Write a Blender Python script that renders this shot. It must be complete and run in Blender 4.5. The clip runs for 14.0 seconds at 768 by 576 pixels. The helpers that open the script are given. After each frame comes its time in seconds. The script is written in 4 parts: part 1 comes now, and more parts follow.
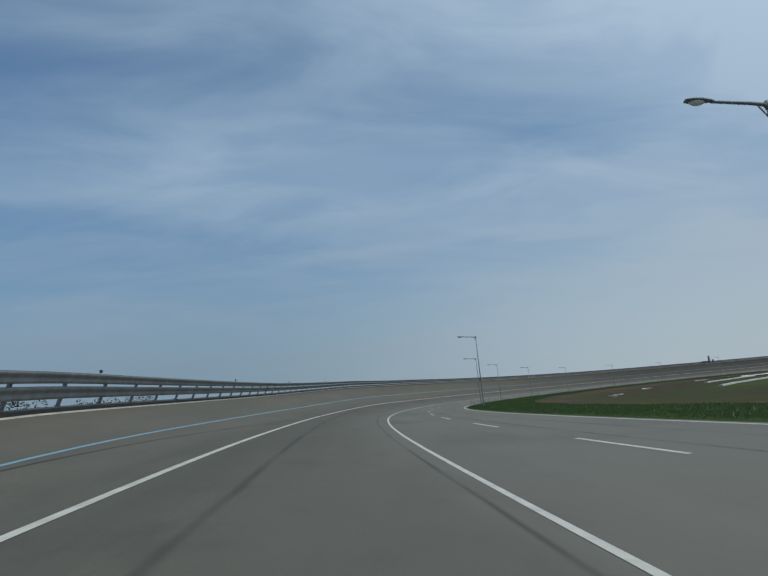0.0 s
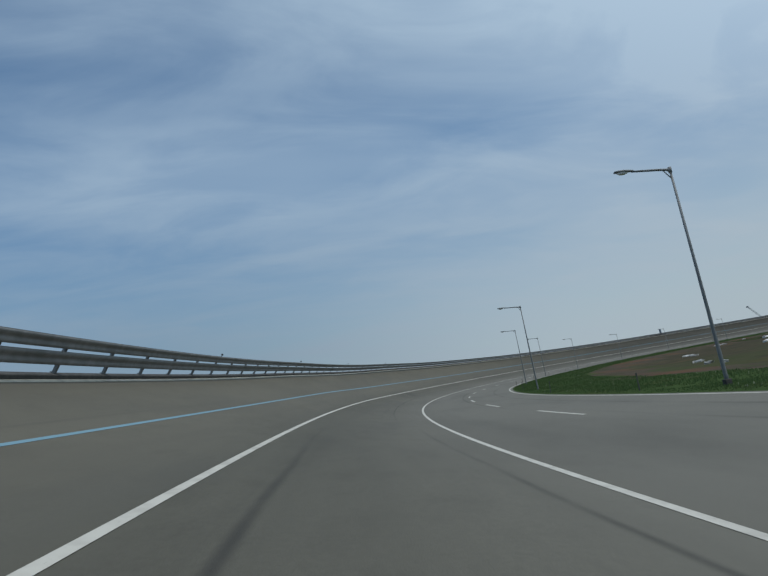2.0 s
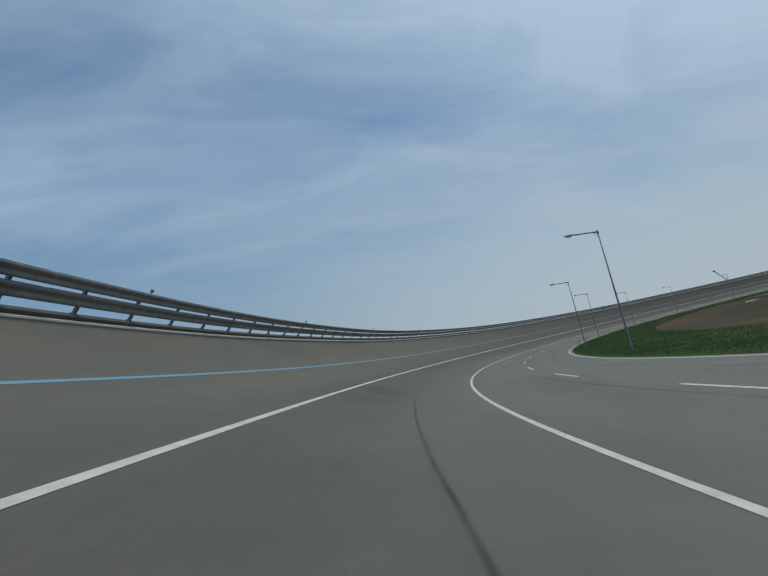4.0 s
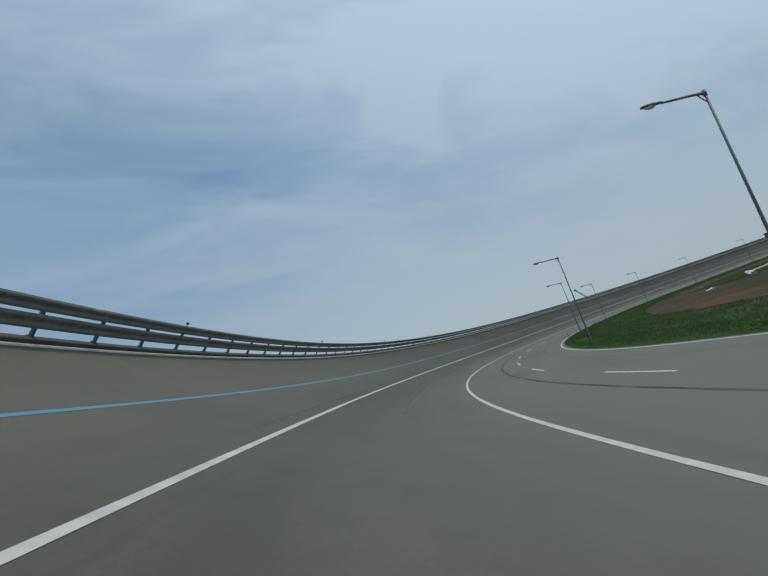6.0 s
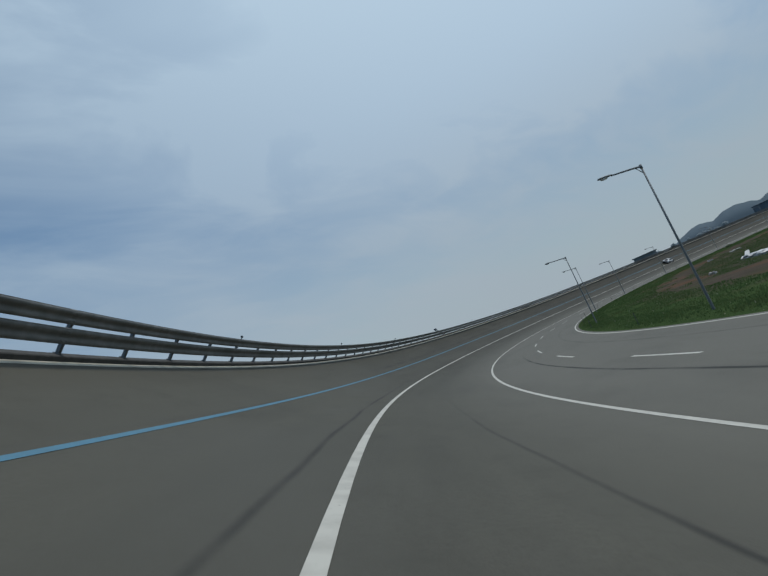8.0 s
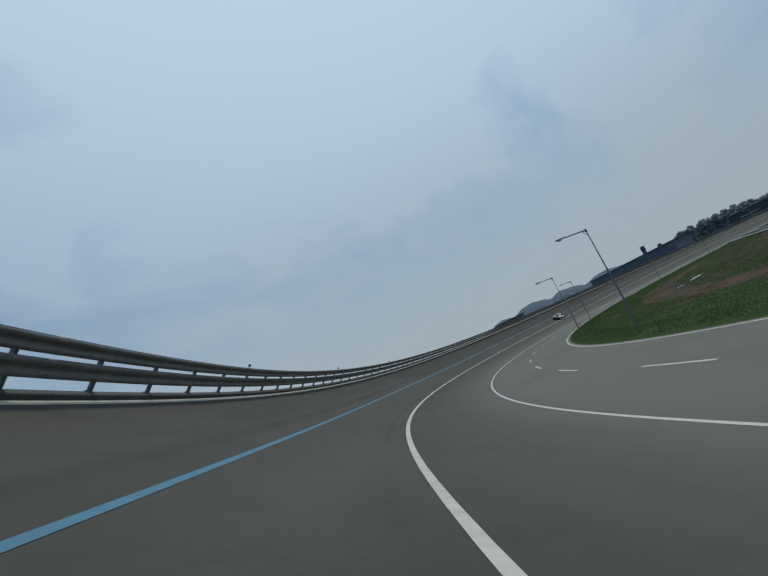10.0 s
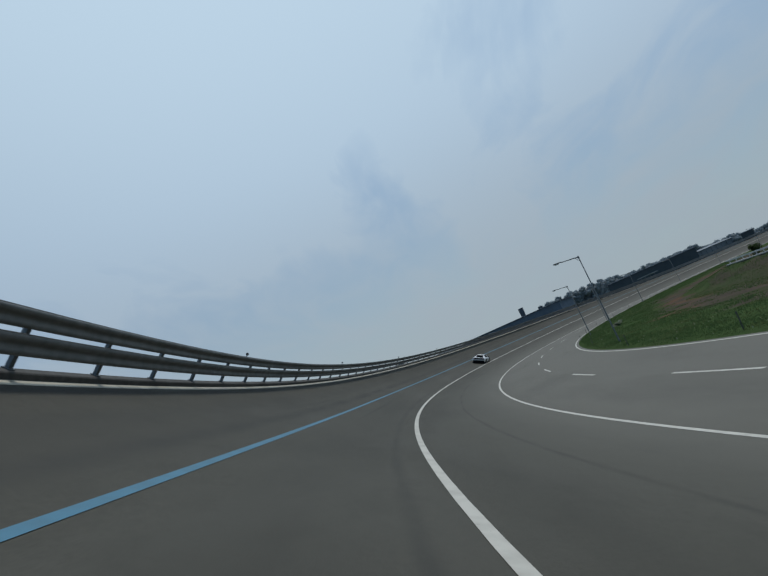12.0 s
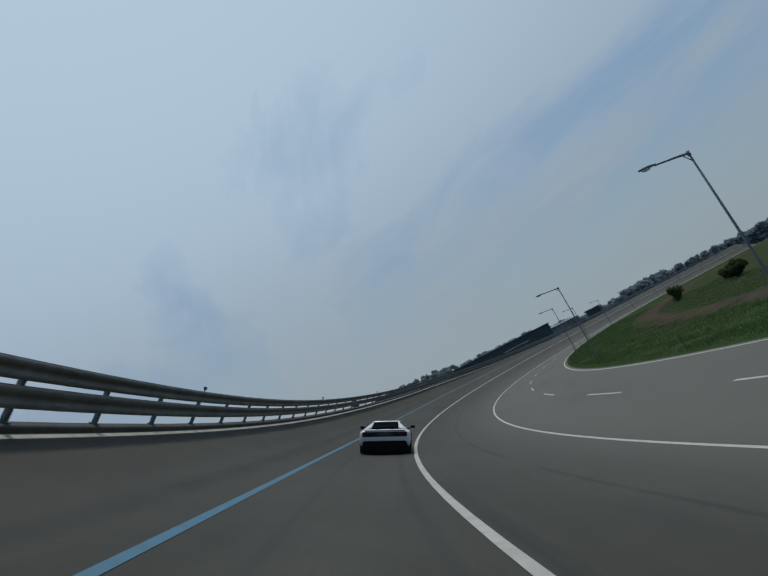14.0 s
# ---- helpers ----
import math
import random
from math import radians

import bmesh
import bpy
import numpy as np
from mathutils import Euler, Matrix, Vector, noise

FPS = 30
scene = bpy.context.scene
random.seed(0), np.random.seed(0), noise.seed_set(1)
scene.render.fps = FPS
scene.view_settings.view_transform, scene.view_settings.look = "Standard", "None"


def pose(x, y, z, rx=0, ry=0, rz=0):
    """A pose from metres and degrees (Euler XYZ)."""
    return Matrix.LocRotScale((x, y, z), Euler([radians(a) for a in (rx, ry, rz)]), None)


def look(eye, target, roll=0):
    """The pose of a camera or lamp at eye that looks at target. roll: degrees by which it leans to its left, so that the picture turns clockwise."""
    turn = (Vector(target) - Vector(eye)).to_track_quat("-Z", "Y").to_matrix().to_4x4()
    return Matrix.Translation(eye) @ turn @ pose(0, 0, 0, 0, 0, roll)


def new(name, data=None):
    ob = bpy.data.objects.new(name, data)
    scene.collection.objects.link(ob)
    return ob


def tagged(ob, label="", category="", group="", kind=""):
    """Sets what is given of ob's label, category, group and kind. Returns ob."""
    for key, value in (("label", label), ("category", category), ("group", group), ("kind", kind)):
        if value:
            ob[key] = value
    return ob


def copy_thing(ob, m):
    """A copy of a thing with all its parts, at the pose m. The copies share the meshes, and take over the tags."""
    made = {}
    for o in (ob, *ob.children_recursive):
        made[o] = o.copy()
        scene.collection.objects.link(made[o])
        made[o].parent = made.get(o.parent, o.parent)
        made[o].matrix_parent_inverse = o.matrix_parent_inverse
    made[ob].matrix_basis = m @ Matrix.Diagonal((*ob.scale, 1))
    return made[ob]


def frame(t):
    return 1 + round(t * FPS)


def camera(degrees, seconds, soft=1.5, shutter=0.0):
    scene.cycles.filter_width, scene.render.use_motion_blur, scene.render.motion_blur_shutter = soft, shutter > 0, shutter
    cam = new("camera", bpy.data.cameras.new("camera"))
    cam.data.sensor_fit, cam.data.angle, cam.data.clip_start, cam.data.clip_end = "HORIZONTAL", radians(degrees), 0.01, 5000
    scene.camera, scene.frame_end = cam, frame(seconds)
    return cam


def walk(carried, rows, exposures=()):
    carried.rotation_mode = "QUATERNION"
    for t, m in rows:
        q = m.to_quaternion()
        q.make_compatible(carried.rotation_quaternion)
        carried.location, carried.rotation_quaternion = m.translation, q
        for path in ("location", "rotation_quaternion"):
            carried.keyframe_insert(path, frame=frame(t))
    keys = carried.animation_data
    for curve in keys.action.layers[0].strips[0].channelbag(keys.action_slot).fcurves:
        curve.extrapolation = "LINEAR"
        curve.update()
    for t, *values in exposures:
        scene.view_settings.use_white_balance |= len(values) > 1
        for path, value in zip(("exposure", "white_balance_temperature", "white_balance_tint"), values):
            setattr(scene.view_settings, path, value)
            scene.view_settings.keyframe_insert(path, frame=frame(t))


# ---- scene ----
# ---- the track's line: curvature, banking and apron, every 48.76 m along its inner white line ----
STATION = [-55.2 + 48.76 * i for i in range(21)]
KAPPA = [-0.53, 0.98, 2.72, 3.72, 3.96, 4.10, 4.46, 4.39, 4.50, 4.29, 4.40, 4.37, 3.41, 2.58, 1.98, 1.56, 1.26, 1.05, 0.89, 0.77, 0.66]    # turn to the right, 1/km
SLOPE = [0.302, 0.264, 0.206, 0.210, 0.200, 0.233, 0.257, 0.258, 0.274, 0.299, 0.331, 0.368, 0.434, 0.498, 0.545, 0.578, 0.598, 0.610, 0.618, 0.621, 0.624]    # cross slope at the inner line
CURVE = [-11.51, -6.42, -2.42, 1.07, 2.19, 1.53, 0.49, -0.13, -0.84, -2.21, -3.62, -4.14, -4.05, -3.67, -3.26, -2.85, -2.47, -2.13, -1.85, -1.59, -1.35]    # growth of that slope, per 100 m outwards
EXTRA = [-4.49, 12.96, 10.69, 7.93, 9.05, 10.16, 11.60, 12.72, 13.94, 16.08, 18.72, 18.46, 14.01, 6.46, 0.64, -2.04, -2.78, -2.38, -1.56, -0.67, 0.19]    # steepening towards the rail, per 1000 m2
APRON = [-0.007, 0.005, 0.021, 0.052, 0.073, 0.084, 0.076, 0.067, 0.062, 0.062, 0.056, 0.049, 0.032, 0.015, 0.004, -0.002, -0.004, -0.005, -0.004, -0.002, -0.001]    # cross slope of the flat inner lanes
S0, DS = -55.2, 1.0
SS = np.arange(S0, 915.0, DS)


def spread(values, width=14):
    v = np.interp(SS, STATION, values)
    k = np.hanning(2 * width + 1)
    return np.convolve(np.pad(v, width, mode="edge"), k / k.sum(), mode="valid")


BANK, GROWTH, STEEP, FLAT = spread(SLOPE), spread(CURVE) / 100, spread(EXTRA) / 1000, spread(APRON)
TURN = np.concatenate([[0], np.cumsum(np.interp(SS[:-1] + 0.5 * DS, STATION, KAPPA) / 1000 * DS)])
LINE_X = np.concatenate([[0], np.cumsum(np.sin((TURN[1:] + TURN[:-1]) / 2) * DS)])
LINE_Y = np.concatenate([[0], np.cumsum(np.cos((TURN[1:] + TURN[:-1]) / 2) * DS)])


def at(s, d, up=0.0):
    """The place s metres along the inner line, d metres to the left of it, up metres off the surface, square to it."""
    th, x, y = (float(np.interp(s, SS, a)) for a in (TURN, LINE_X, LINE_Y))
    m, c, e, n = (float(np.interp(s, SS, a)) for a in (BANK, GROWTH, STEEP, FLAT))
    z, tilt = (m * d + 0.5 * c * d * d + e * d ** 3 / 6, m + c * d + 0.5 * e * d * d) if d > 0 else (n * d, n)
    g = up / math.sqrt(1 + tilt * tilt)
    return Vector((x - math.cos(th) * (d - tilt * g), y + math.sin(th) * (d - tilt * g), z + g))


def heading(s):
    return float(np.interp(s, SS, TURN))


def frame_at(s, d, up=0.0):
    """A pose on the track: y along it, x to the right, z square to the surface."""
    p = at(s, d, up)
    fwd = (at(s + 0.5, d, up) - at(s - 0.5, d, up)).normalized()
    nor = (at(s, d, 1.0) - at(s, d)).normalized()
    right = fwd.cross(nor).normalized()
    nor = right.cross(fwd)
    return Matrix(((right.x, fwd.x, nor.x, p.x), (right.y, fwd.y, nor.y, p.y), (right.z, fwd.z, nor.z, p.z), (0, 0, 0, 1)))


# ---- the camera and its ride: seconds, metres along, metres left of the inner line, yaw, pitch, roll ----
EYE = 1.038
RIDE = [
    (0.0, -18.03, 2.43, 5.11, 10.69, 5.46),
    (0.5, -5.06, 3.15, 7.59, 10.89, 8.14),
    (1.0, 8.42, 3.45, 9.51, 7.09, 8.36),
    (1.5, 22.44, 3.55, 8.20, 6.98, 8.23),
    (2.0, 37.01, 3.36, 6.23, 9.87, 10.15),
    (2.5, 51.43, 3.11, 6.56, 9.79, 10.73),
    (3.0, 65.67, 2.95, 5.04, 9.73, 11.88),
    (3.5, 79.35, 2.87, 1.75, 7.95, 12.70),
    (4.0, 93.87, 2.79, 2.07, 8.04, 13.51),
    (4.5, 108.55, 2.71, 2.68, 8.21, 15.18),
    (5.0, 123.53, 2.69, 3.40, 8.41, 17.13),
    (5.5, 138.93, 2.79, 4.01, 8.59, 18.80),
    (6.0, 154.89, 3.07, 4.33, 8.68, 19.61),
    (6.5, 171.64, 3.46, 3.88, 7.31, 19.40),
    (7.0, 188.74, 3.86, 6.44, 11.40, 20.41),
    (7.5, 205.85, 4.38, 5.47, 9.06, 22.14),
    (8.0, 223.04, 4.86, 5.18, 8.26, 23.27),
    (8.5, 239.77, 5.32, 5.50, 8.39, 23.50),
    (9.0, 256.26, 5.68, 6.18, 8.72, 24.23),
    (9.5, 272.65, 5.93, 6.99, 9.13, 25.13),
    (10.0, 289.08, 6.08, 7.69, 9.47, 25.85),
    (10.5, 305.71, 6.14, 8.00, 9.60, 26.09),
    (11.0, 322.71, 6.13, 8.20, 8.99, 24.72),
    (11.5, 339.66, 6.12, 7.96, 8.66, 23.56),
    (12.0, 357.04, 6.17, 6.45, 9.54, 23.19),
    (12.5, 374.88, 6.21, 7.76, 8.82, 26.08),
    (13.0, 393.45, 6.35, 8.52, 11.97, 26.92),
    (13.5, 411.64, 6.42, 7.46, 11.39, 27.74),
    (14.0, 429.98, 6.43, 9.17, 11.63, 26.93),
]
cam = camera(64.77, 14.0, soft=1.45, shutter=0.04)


def ride_pose(s, d, yaw, pitch, roll):
    eye = at(s, d, EYE)
    th, p = heading(s) + radians(yaw), radians(pitch)
    return look(eye, eye + Vector((math.sin(th) * math.cos(p), math.cos(th) * math.cos(p), math.sin(p))), -roll)


walk(cam, [(t, ride_pose(*r)) for t, *r in RIDE], exposures=[(0.0, -0.09), (3.5, -0.06), (7.0, -0.10), (7.5, -0.20), (10.5, -0.20), (13.0, -0.19), (13.5, -0.20), (14.0, -0.42)])

# ---- daylight: thin high cloud before a blue sky, sun high ahead of the bend ----
SUN_AZ, SUN_EL = radians(130), radians(67)
SUN_DIR = Vector((math.sin(SUN_AZ) * math.cos(SUN_EL), math.cos(SUN_AZ) * math.cos(SUN_EL), math.sin(SUN_EL)))
sun = new("sun", bpy.data.lights.new("sun", "SUN"))
sun.data.energy, sun.data.angle, sun.data.color = 1.85, radians(8.0), (1.0, 0.95, 0.88)
sun.matrix_world = look((0, 0, 60), Vector((0, 0, 60)) - SUN_DIR)

world = bpy.data.worlds.new("sky")
scene.world = world
world.use_nodes = True
wn, wl = world.node_tree.nodes, world.node_tree.links
wn.clear()


def wmath(op, a, b=None, clamp=False):
    n = wn.new("ShaderNodeMath")
    n.operation, n.use_clamp = op, clamp
    for i, v in enumerate((a, b)):
        if v is None:
            continue
        if isinstance(v, (int, float)):
            n.inputs[i].default_value = v
        else:
            wl.new(v, n.inputs[i])
    return n.outputs[0]


def wrange(v, a, b, c=0.0, d=1.0):
    n = wn.new("ShaderNodeMapRange")
    n.interpolation_type = "SMOOTHSTEP"
    wl.new(v, n.inputs[0])
    for i, k in enumerate((a, b, c, d)):
        n.inputs[i + 1].default_value = k
    return n.outputs[0]


def wmix(f, a, b):
    n = wn.new("ShaderNodeMix")
    n.data_type = "RGBA"
    wl.new(f, n.inputs[0]) if not isinstance(f, float) else None
    for i, v in ((6, a), (7, b)):
        if isinstance(v, tuple):
            n.inputs[i].default_value = (*v, 1)
        else:
            wl.new(v, n.inputs[i])
    return n.outputs[2]


coord = wn.new("ShaderNodeTexCoord").outputs["Generated"]
sep = wn.new("ShaderNodeSeparateXYZ")
wl.new(coord, sep.inputs[0])
dx, dy, dz = sep.outputs
lift = wmath("ADD", wmath("MAXIMUM", dz, 0.0), 0.16)
comb = wn.new("ShaderNodeCombineXYZ")
wl.new(wmath("DIVIDE", dx, lift), comb.inputs[0])
wl.new(wmath("DIVIDE", dy, lift), comb.inputs[1])


def cloud_noise(angle, sx, sy, scale, detail, rough, shift, warp=0.0):
    mp = wn.new("ShaderNodeMapping")
    mp.inputs["Rotation"].default_value = (0, 0, radians(angle))
    mp.inputs["Scale"].default_value = (sx, sy, 1)
    mp.inputs["Location"].default_value = (shift, shift * 0.7, shift)
    wl.new(comb.outputs[0], mp.inputs[0])
    nz = wn.new("ShaderNodeTexNoise")
    wl.new(mp.outputs[0], nz.inputs["Vector"])
    nz.inputs["Scale"].default_value, nz.inputs["Detail"].default_value = scale, detail
    nz.inputs["Roughness"].default_value, nz.inputs["Distortion"].default_value = rough, warp
    return nz.outputs[0]


sheet = cloud_noise(-28, 0.6, 1.1, 0.8, 5, 0.5, 3.1, 0.4)
wisps = cloud_noise(-35, 0.7, 1.5, 2.2, 6, 0.55, 7.7, 0.6)
sunward = wn.new("ShaderNodeVectorMath")
sunward.operation = "DOT_PRODUCT"
wl.new(coord, sunward.inputs[0])
sunward.inputs[1].default_value = (0.42, -0.02, 0.906)    # the thickest part of the veil, round the sun
near_sun = wrange(sunward.outputs["Value"], 0.46, 1.0)
level = wn.new("ShaderNodeVectorMath")
level.operation = "DOT_PRODUCT"
wl.new(coord, level.inputs[0])
level.inputs[1].default_value = (0.92, 0.39, 0.0)
low_sun = wrange(level.outputs["Value"], 0.15, 1.0)
cover = wmath("ADD", wmath("MULTIPLY", wrange(sheet, 0.36, 0.66), 0.55), wmath("MULTIPLY", wrange(wisps, 0.36, 0.70), 0.34))
east = wn.new("ShaderNodeVectorMath")
east.operation = "DOT_PRODUCT"
wl.new(coord, east.inputs[0])
east.inputs[1].default_value = (0.94, -0.34, 0.0)
misty = wrange(east.outputs["Value"], -0.25, 0.95)    # the veil thickens towards the south-east
cover = wmath("ADD", cover, wmath("MULTIPLY", misty, 0.20))
cover = wmath("ADD", cover, wmath("MULTIPLY", wmath("ADD", near_sun, 0.10), 0.72), clamp=True)
sky = wn.new("ShaderNodeTexSky")
sky.sky_type, sky.sun_disc = "NISHITA", False
sky.sun_elevation, sky.sun_rotation = SUN_EL, SUN_AZ
sky.air_density, sky.dust_density, sky.ozone_density = 1.0, 0.4, 2.2
dim = wn.new("ShaderNodeVectorMath")
dim.operation = "MULTIPLY"
wl.new(sky.outputs[0], dim.inputs[0])
dim.inputs[1].default_value = (0.072, 0.098, 0.106)
veil = wmix(near_sun, wmix(misty, (0.36, 0.485, 0.62), (0.42, 0.535, 0.665)), (0.64, 0.82, 0.97))
clear = wmix(wmath("MULTIPLY", cover, 0.92), dim.outputs[0], veil)
haze = wrange(dz, 0.42, 0.0)
bank = wmix(wmath("MULTIPLY", misty, 0.85), wmix(low_sun, (0.20, 0.28, 0.365), (0.445, 0.525, 0.585)), (0.39, 0.462, 0.51))
air = wmix(wmath("MULTIPLY", haze, 0.9), clear, bank)
bg = wn.new("ShaderNodeBackground")
wl.new(air, bg.inputs[0])
bg.inputs[1].default_value = 1.0
wl.new(bg.outputs[0], wn.new("ShaderNodeOutputWorld").inputs[0])


# ---- materials ----
def material(name, rough=0.8, metal=0.0, spec=0.5):
    m = bpy.data.materials.new(name)
    m.use_nodes = True
    b = m.node_tree.nodes["Principled BSDF"]
    b.inputs["Roughness"].default_value, b.inputs["Metallic"].default_value = rough, metal
    b.inputs["Specular IOR Level"].default_value = spec
    return m, m.node_tree.nodes, m.node_tree.links, b


def mixed(nodes, links, fac, a, b):
    n = nodes.new("ShaderNodeMix")
    n.data_type = "RGBA"
    if isinstance(fac, (int, float)):
        n.inputs[0].default_value = fac
    else:
        links.new(fac, n.inputs[0])
    for i, v in ((6, a), (7, b)):
        if isinstance(v, tuple):
            n.inputs[i].default_value = (*v, 1)
        else:
            links.new(v, n.inputs[i])
    return n.outputs[2]


def noise_of(nodes, links, vec, scale, detail=4, rough=0.55, lo=0.35, hi=0.65, stretch=None, warp=0.0):
    if stretch:
        mp = nodes.new("ShaderNodeMapping")
        mp.inputs["Scale"].default_value = stretch
        links.new(vec, mp.inputs[0])
        vec = mp.outputs[0]
    nz = nodes.new("ShaderNodeTexNoise")
    links.new(vec, nz.inputs["Vector"])
    nz.inputs["Scale"].default_value, nz.inputs["Detail"].default_value = scale, detail
    nz.inputs["Roughness"].default_value, nz.inputs["Distortion"].default_value = rough, warp
    r = nodes.new("ShaderNodeMapRange")
    links.new(nz.outputs[0], r.inputs[0])
    r.inputs[1].default_value, r.inputs[2].default_value = lo, hi
    return r.outputs[0]


def bumped(nodes, links, bsdf, height, strength, distance):
    b = nodes.new("ShaderNodeBump")
    b.inputs["Strength"].default_value, b.inputs["Distance"].default_value = strength, distance
    links.new(height, b.inputs["Height"])
    links.new(b.outputs[0], bsdf.inputs["Normal"])


def plain(name, c1, c2, scale, rough=0.8, metal=0.0, bump=0.0, dist=0.01, c3=None, scale3=1.0, coords="Object", spec=0.5):
    """Two colours mixed by noise, a third in wider stains, and a fine relief."""
    m, n, l, b = material(name, rough, metal, spec)
    vec = n.new("ShaderNodeTexCoord").outputs[coords]
    f = noise_of(n, l, vec, scale)
    col = mixed(n, l, f, c1, c2)
    if c3:
        col = mixed(n, l, noise_of(n, l, vec, scale3, lo=0.48, hi=0.72), col, c3)
    l.new(col, b.inputs["Base Color"])
    if bump:
        bumped(n, l, b, noise_of(n, l, vec, scale * 2.5), bump, dist)
    return m


def asphalt_material():
    m, n, l, b = material("asphalt", 0.80, spec=0.30)
    uv = n.new("ShaderNodeUVMap")
    uv.uv_map = "metres"
    vec = uv.outputs[0]
    sep = n.new("ShaderNodeSeparateXYZ")
    l.new(vec, sep.inputs[0])

    def calc(op, a, c=0.0, e=0.0):
        k = n.new("ShaderNodeMath")
        k.operation = op
        for i, x in enumerate((a, c, e)):
            if isinstance(x, (int, float)):
                k.inputs[i].default_value = x
            else:
                l.new(x, k.inputs[i])
        return k.outputs[0]

    def ramp(x, a, c, lo=0.0, hi=1.0):
        k = n.new("ShaderNodeMapRange")
        k.interpolation_type = "SMOOTHSTEP"
        l.new(x, k.inputs[0])
        for i, y in enumerate((a, c, lo, hi)):
            k.inputs[i + 1].default_value = y
        return k.outputs[0]

    along, across = sep.outputs[0], sep.outputs[1]
    col = mixed(n, l, noise_of(n, l, vec, 42.0, 3), (0.078, 0.074, 0.057), (0.104, 0.098, 0.076))
    # coarse aggregate, and single pale or dark stones
    col = mixed(n, l, noise_of(n, l, vec, 11.0, 5, 0.7, lo=0.42, hi=0.78), col, (0.061, 0.058, 0.045))
    # paving runs along the track, each a little different, then stains and worn spots
    col = mixed(n, l, noise_of(n, l, vec, 0.5, 4, lo=0.40, hi=0.72, stretch=(0.05, 1.6, 1)), col, (0.068, 0.0645, 0.050))
    col = mixed(n, l, noise_of(n, l, vec, 0.30, 5, lo=0.50, hi=0.80, stretch=(0.35, 1.2, 1), warp=0.5), col, (0.054, 0.051, 0.040))
    col = mixed(n, l, noise_of(n, l, vec, 0.05, 3, lo=0.45, hi=0.75, stretch=(1.0, 3.0, 1)), col, (0.088, 0.083, 0.064))
    col = mixed(n, l, noise_of(n, l, vec, 1.1, 8, 0.68, lo=0.50, hi=0.86, stretch=(0.6, 1.0, 1), warp=0.1), col, (0.052, 0.049, 0.037))
    # rubber laid by tyres, in long thin strands
    col = mixed(n, l, noise_of(n, l, vec, 0.55, 3, lo=0.64, hi=0.82, stretch=(0.03, 2.4, 1), warp=0.35), col, (0.036, 0.035, 0.030))
    # paler on the first stretch, darker further on
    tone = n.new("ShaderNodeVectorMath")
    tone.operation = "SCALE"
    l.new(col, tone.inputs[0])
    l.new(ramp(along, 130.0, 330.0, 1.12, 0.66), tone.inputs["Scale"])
    # the upper lane is paler and browner on the first half of the ride
    high = calc("MULTIPLY", ramp(across, 4.5, 7.5, 0.0, 0.29), ramp(along, 290.0, 130.0))
    upper = mixed(n, l, high, tone.outputs[0], (0.158, 0.146, 0.112))
    # the flat inner lanes are paler than the banking
    pale = ramp(across, 5.0, -2.0, 0.0, 0.58)
    col = mixed(n, l, pale, upper, (0.172, 0.166, 0.142))
    col = mixed(n, l, noise_of(n, l, vec, 0.22, 6, 0.6, lo=0.50, hi=0.85, stretch=(0.25, 1.1, 1), warp=0.3), col, (0.080, 0.077, 0.064))
    # dark oily joints between the paving runs, soft-edged and broken, and one painted rail shadow
    wob = calc("MULTIPLY_ADD", noise_of(n, l, vec, 0.12, 3, lo=0.0, hi=1.0, stretch=(1.0, 0.0, 1)), 0.22, -0.11)
    broken = noise_of(n, l, vec, 0.35, 5, 0.6, lo=0.30, hi=0.62, stretch=(0.6, 1.0, 1))
    # the strip at 10.86 puts the guard rail's shadow into the asphalt colour
    for d0, d1, wide, s0, s1, deep in ((8.92, 8.92, 0.34, 260, 700, 0.75), (5.74, 5.80, 0.09, 160, 275, 1.0), (10.07, 4.76, 0.075, -37, 31, 1.3), (2.75, 2.85, 0.075, 165, 255, 0.8), (3.5, 4.3, 0.12, -30, 60, 0.8),
                                       (9.9, 9.9, 0.5, 300, 700, 0.35), (10.86, 10.86, 0.20, 300, 880, 0.8), (-2.74, -2.84, 0.12, 145, 285, 1.6), (-7.2, -7.0, 0.20, -60, 320, 0.4), (5.78, 5.66, 0.15, 290, 520, 0.6),
                                       (0.45, 1.1, 0.11, -30, 65, 0.7), (1.6, 2.7, 0.06, 58, 130, 0.9), (-4.2, -3.1, 0.15, 60, 140, 0.6), (2.9, 3.0, 0.11, 290, 520, 0.6), (-5.5, -5.0, 0.16, -50, 65, 0.6)):
        line = calc("MULTIPLY_ADD", along, (d1 - d0) / (s1 - s0), d0 - s0 * (d1 - d0) / (s1 - s0))
        near = ramp(calc("ABSOLUTE", calc("SUBTRACT", calc("ADD", across, wob), line)), wide, 0.0)
        ends = calc("MULTIPLY", ramp(along, s0, s0 + 25), ramp(along, s1, s1 - 25))
        fac = calc("MULTIPLY", calc("MULTIPLY", near, ends), calc("MULTIPLY", broken, deep))
        col = mixed(n, l, fac, col, (0.024, 0.023, 0.020))
    l.new(col, b.inputs["Base Color"])
    bumped(n, l, b, noise_of(n, l, vec, 60.0, 3), 0.35, 0.008)
    return m


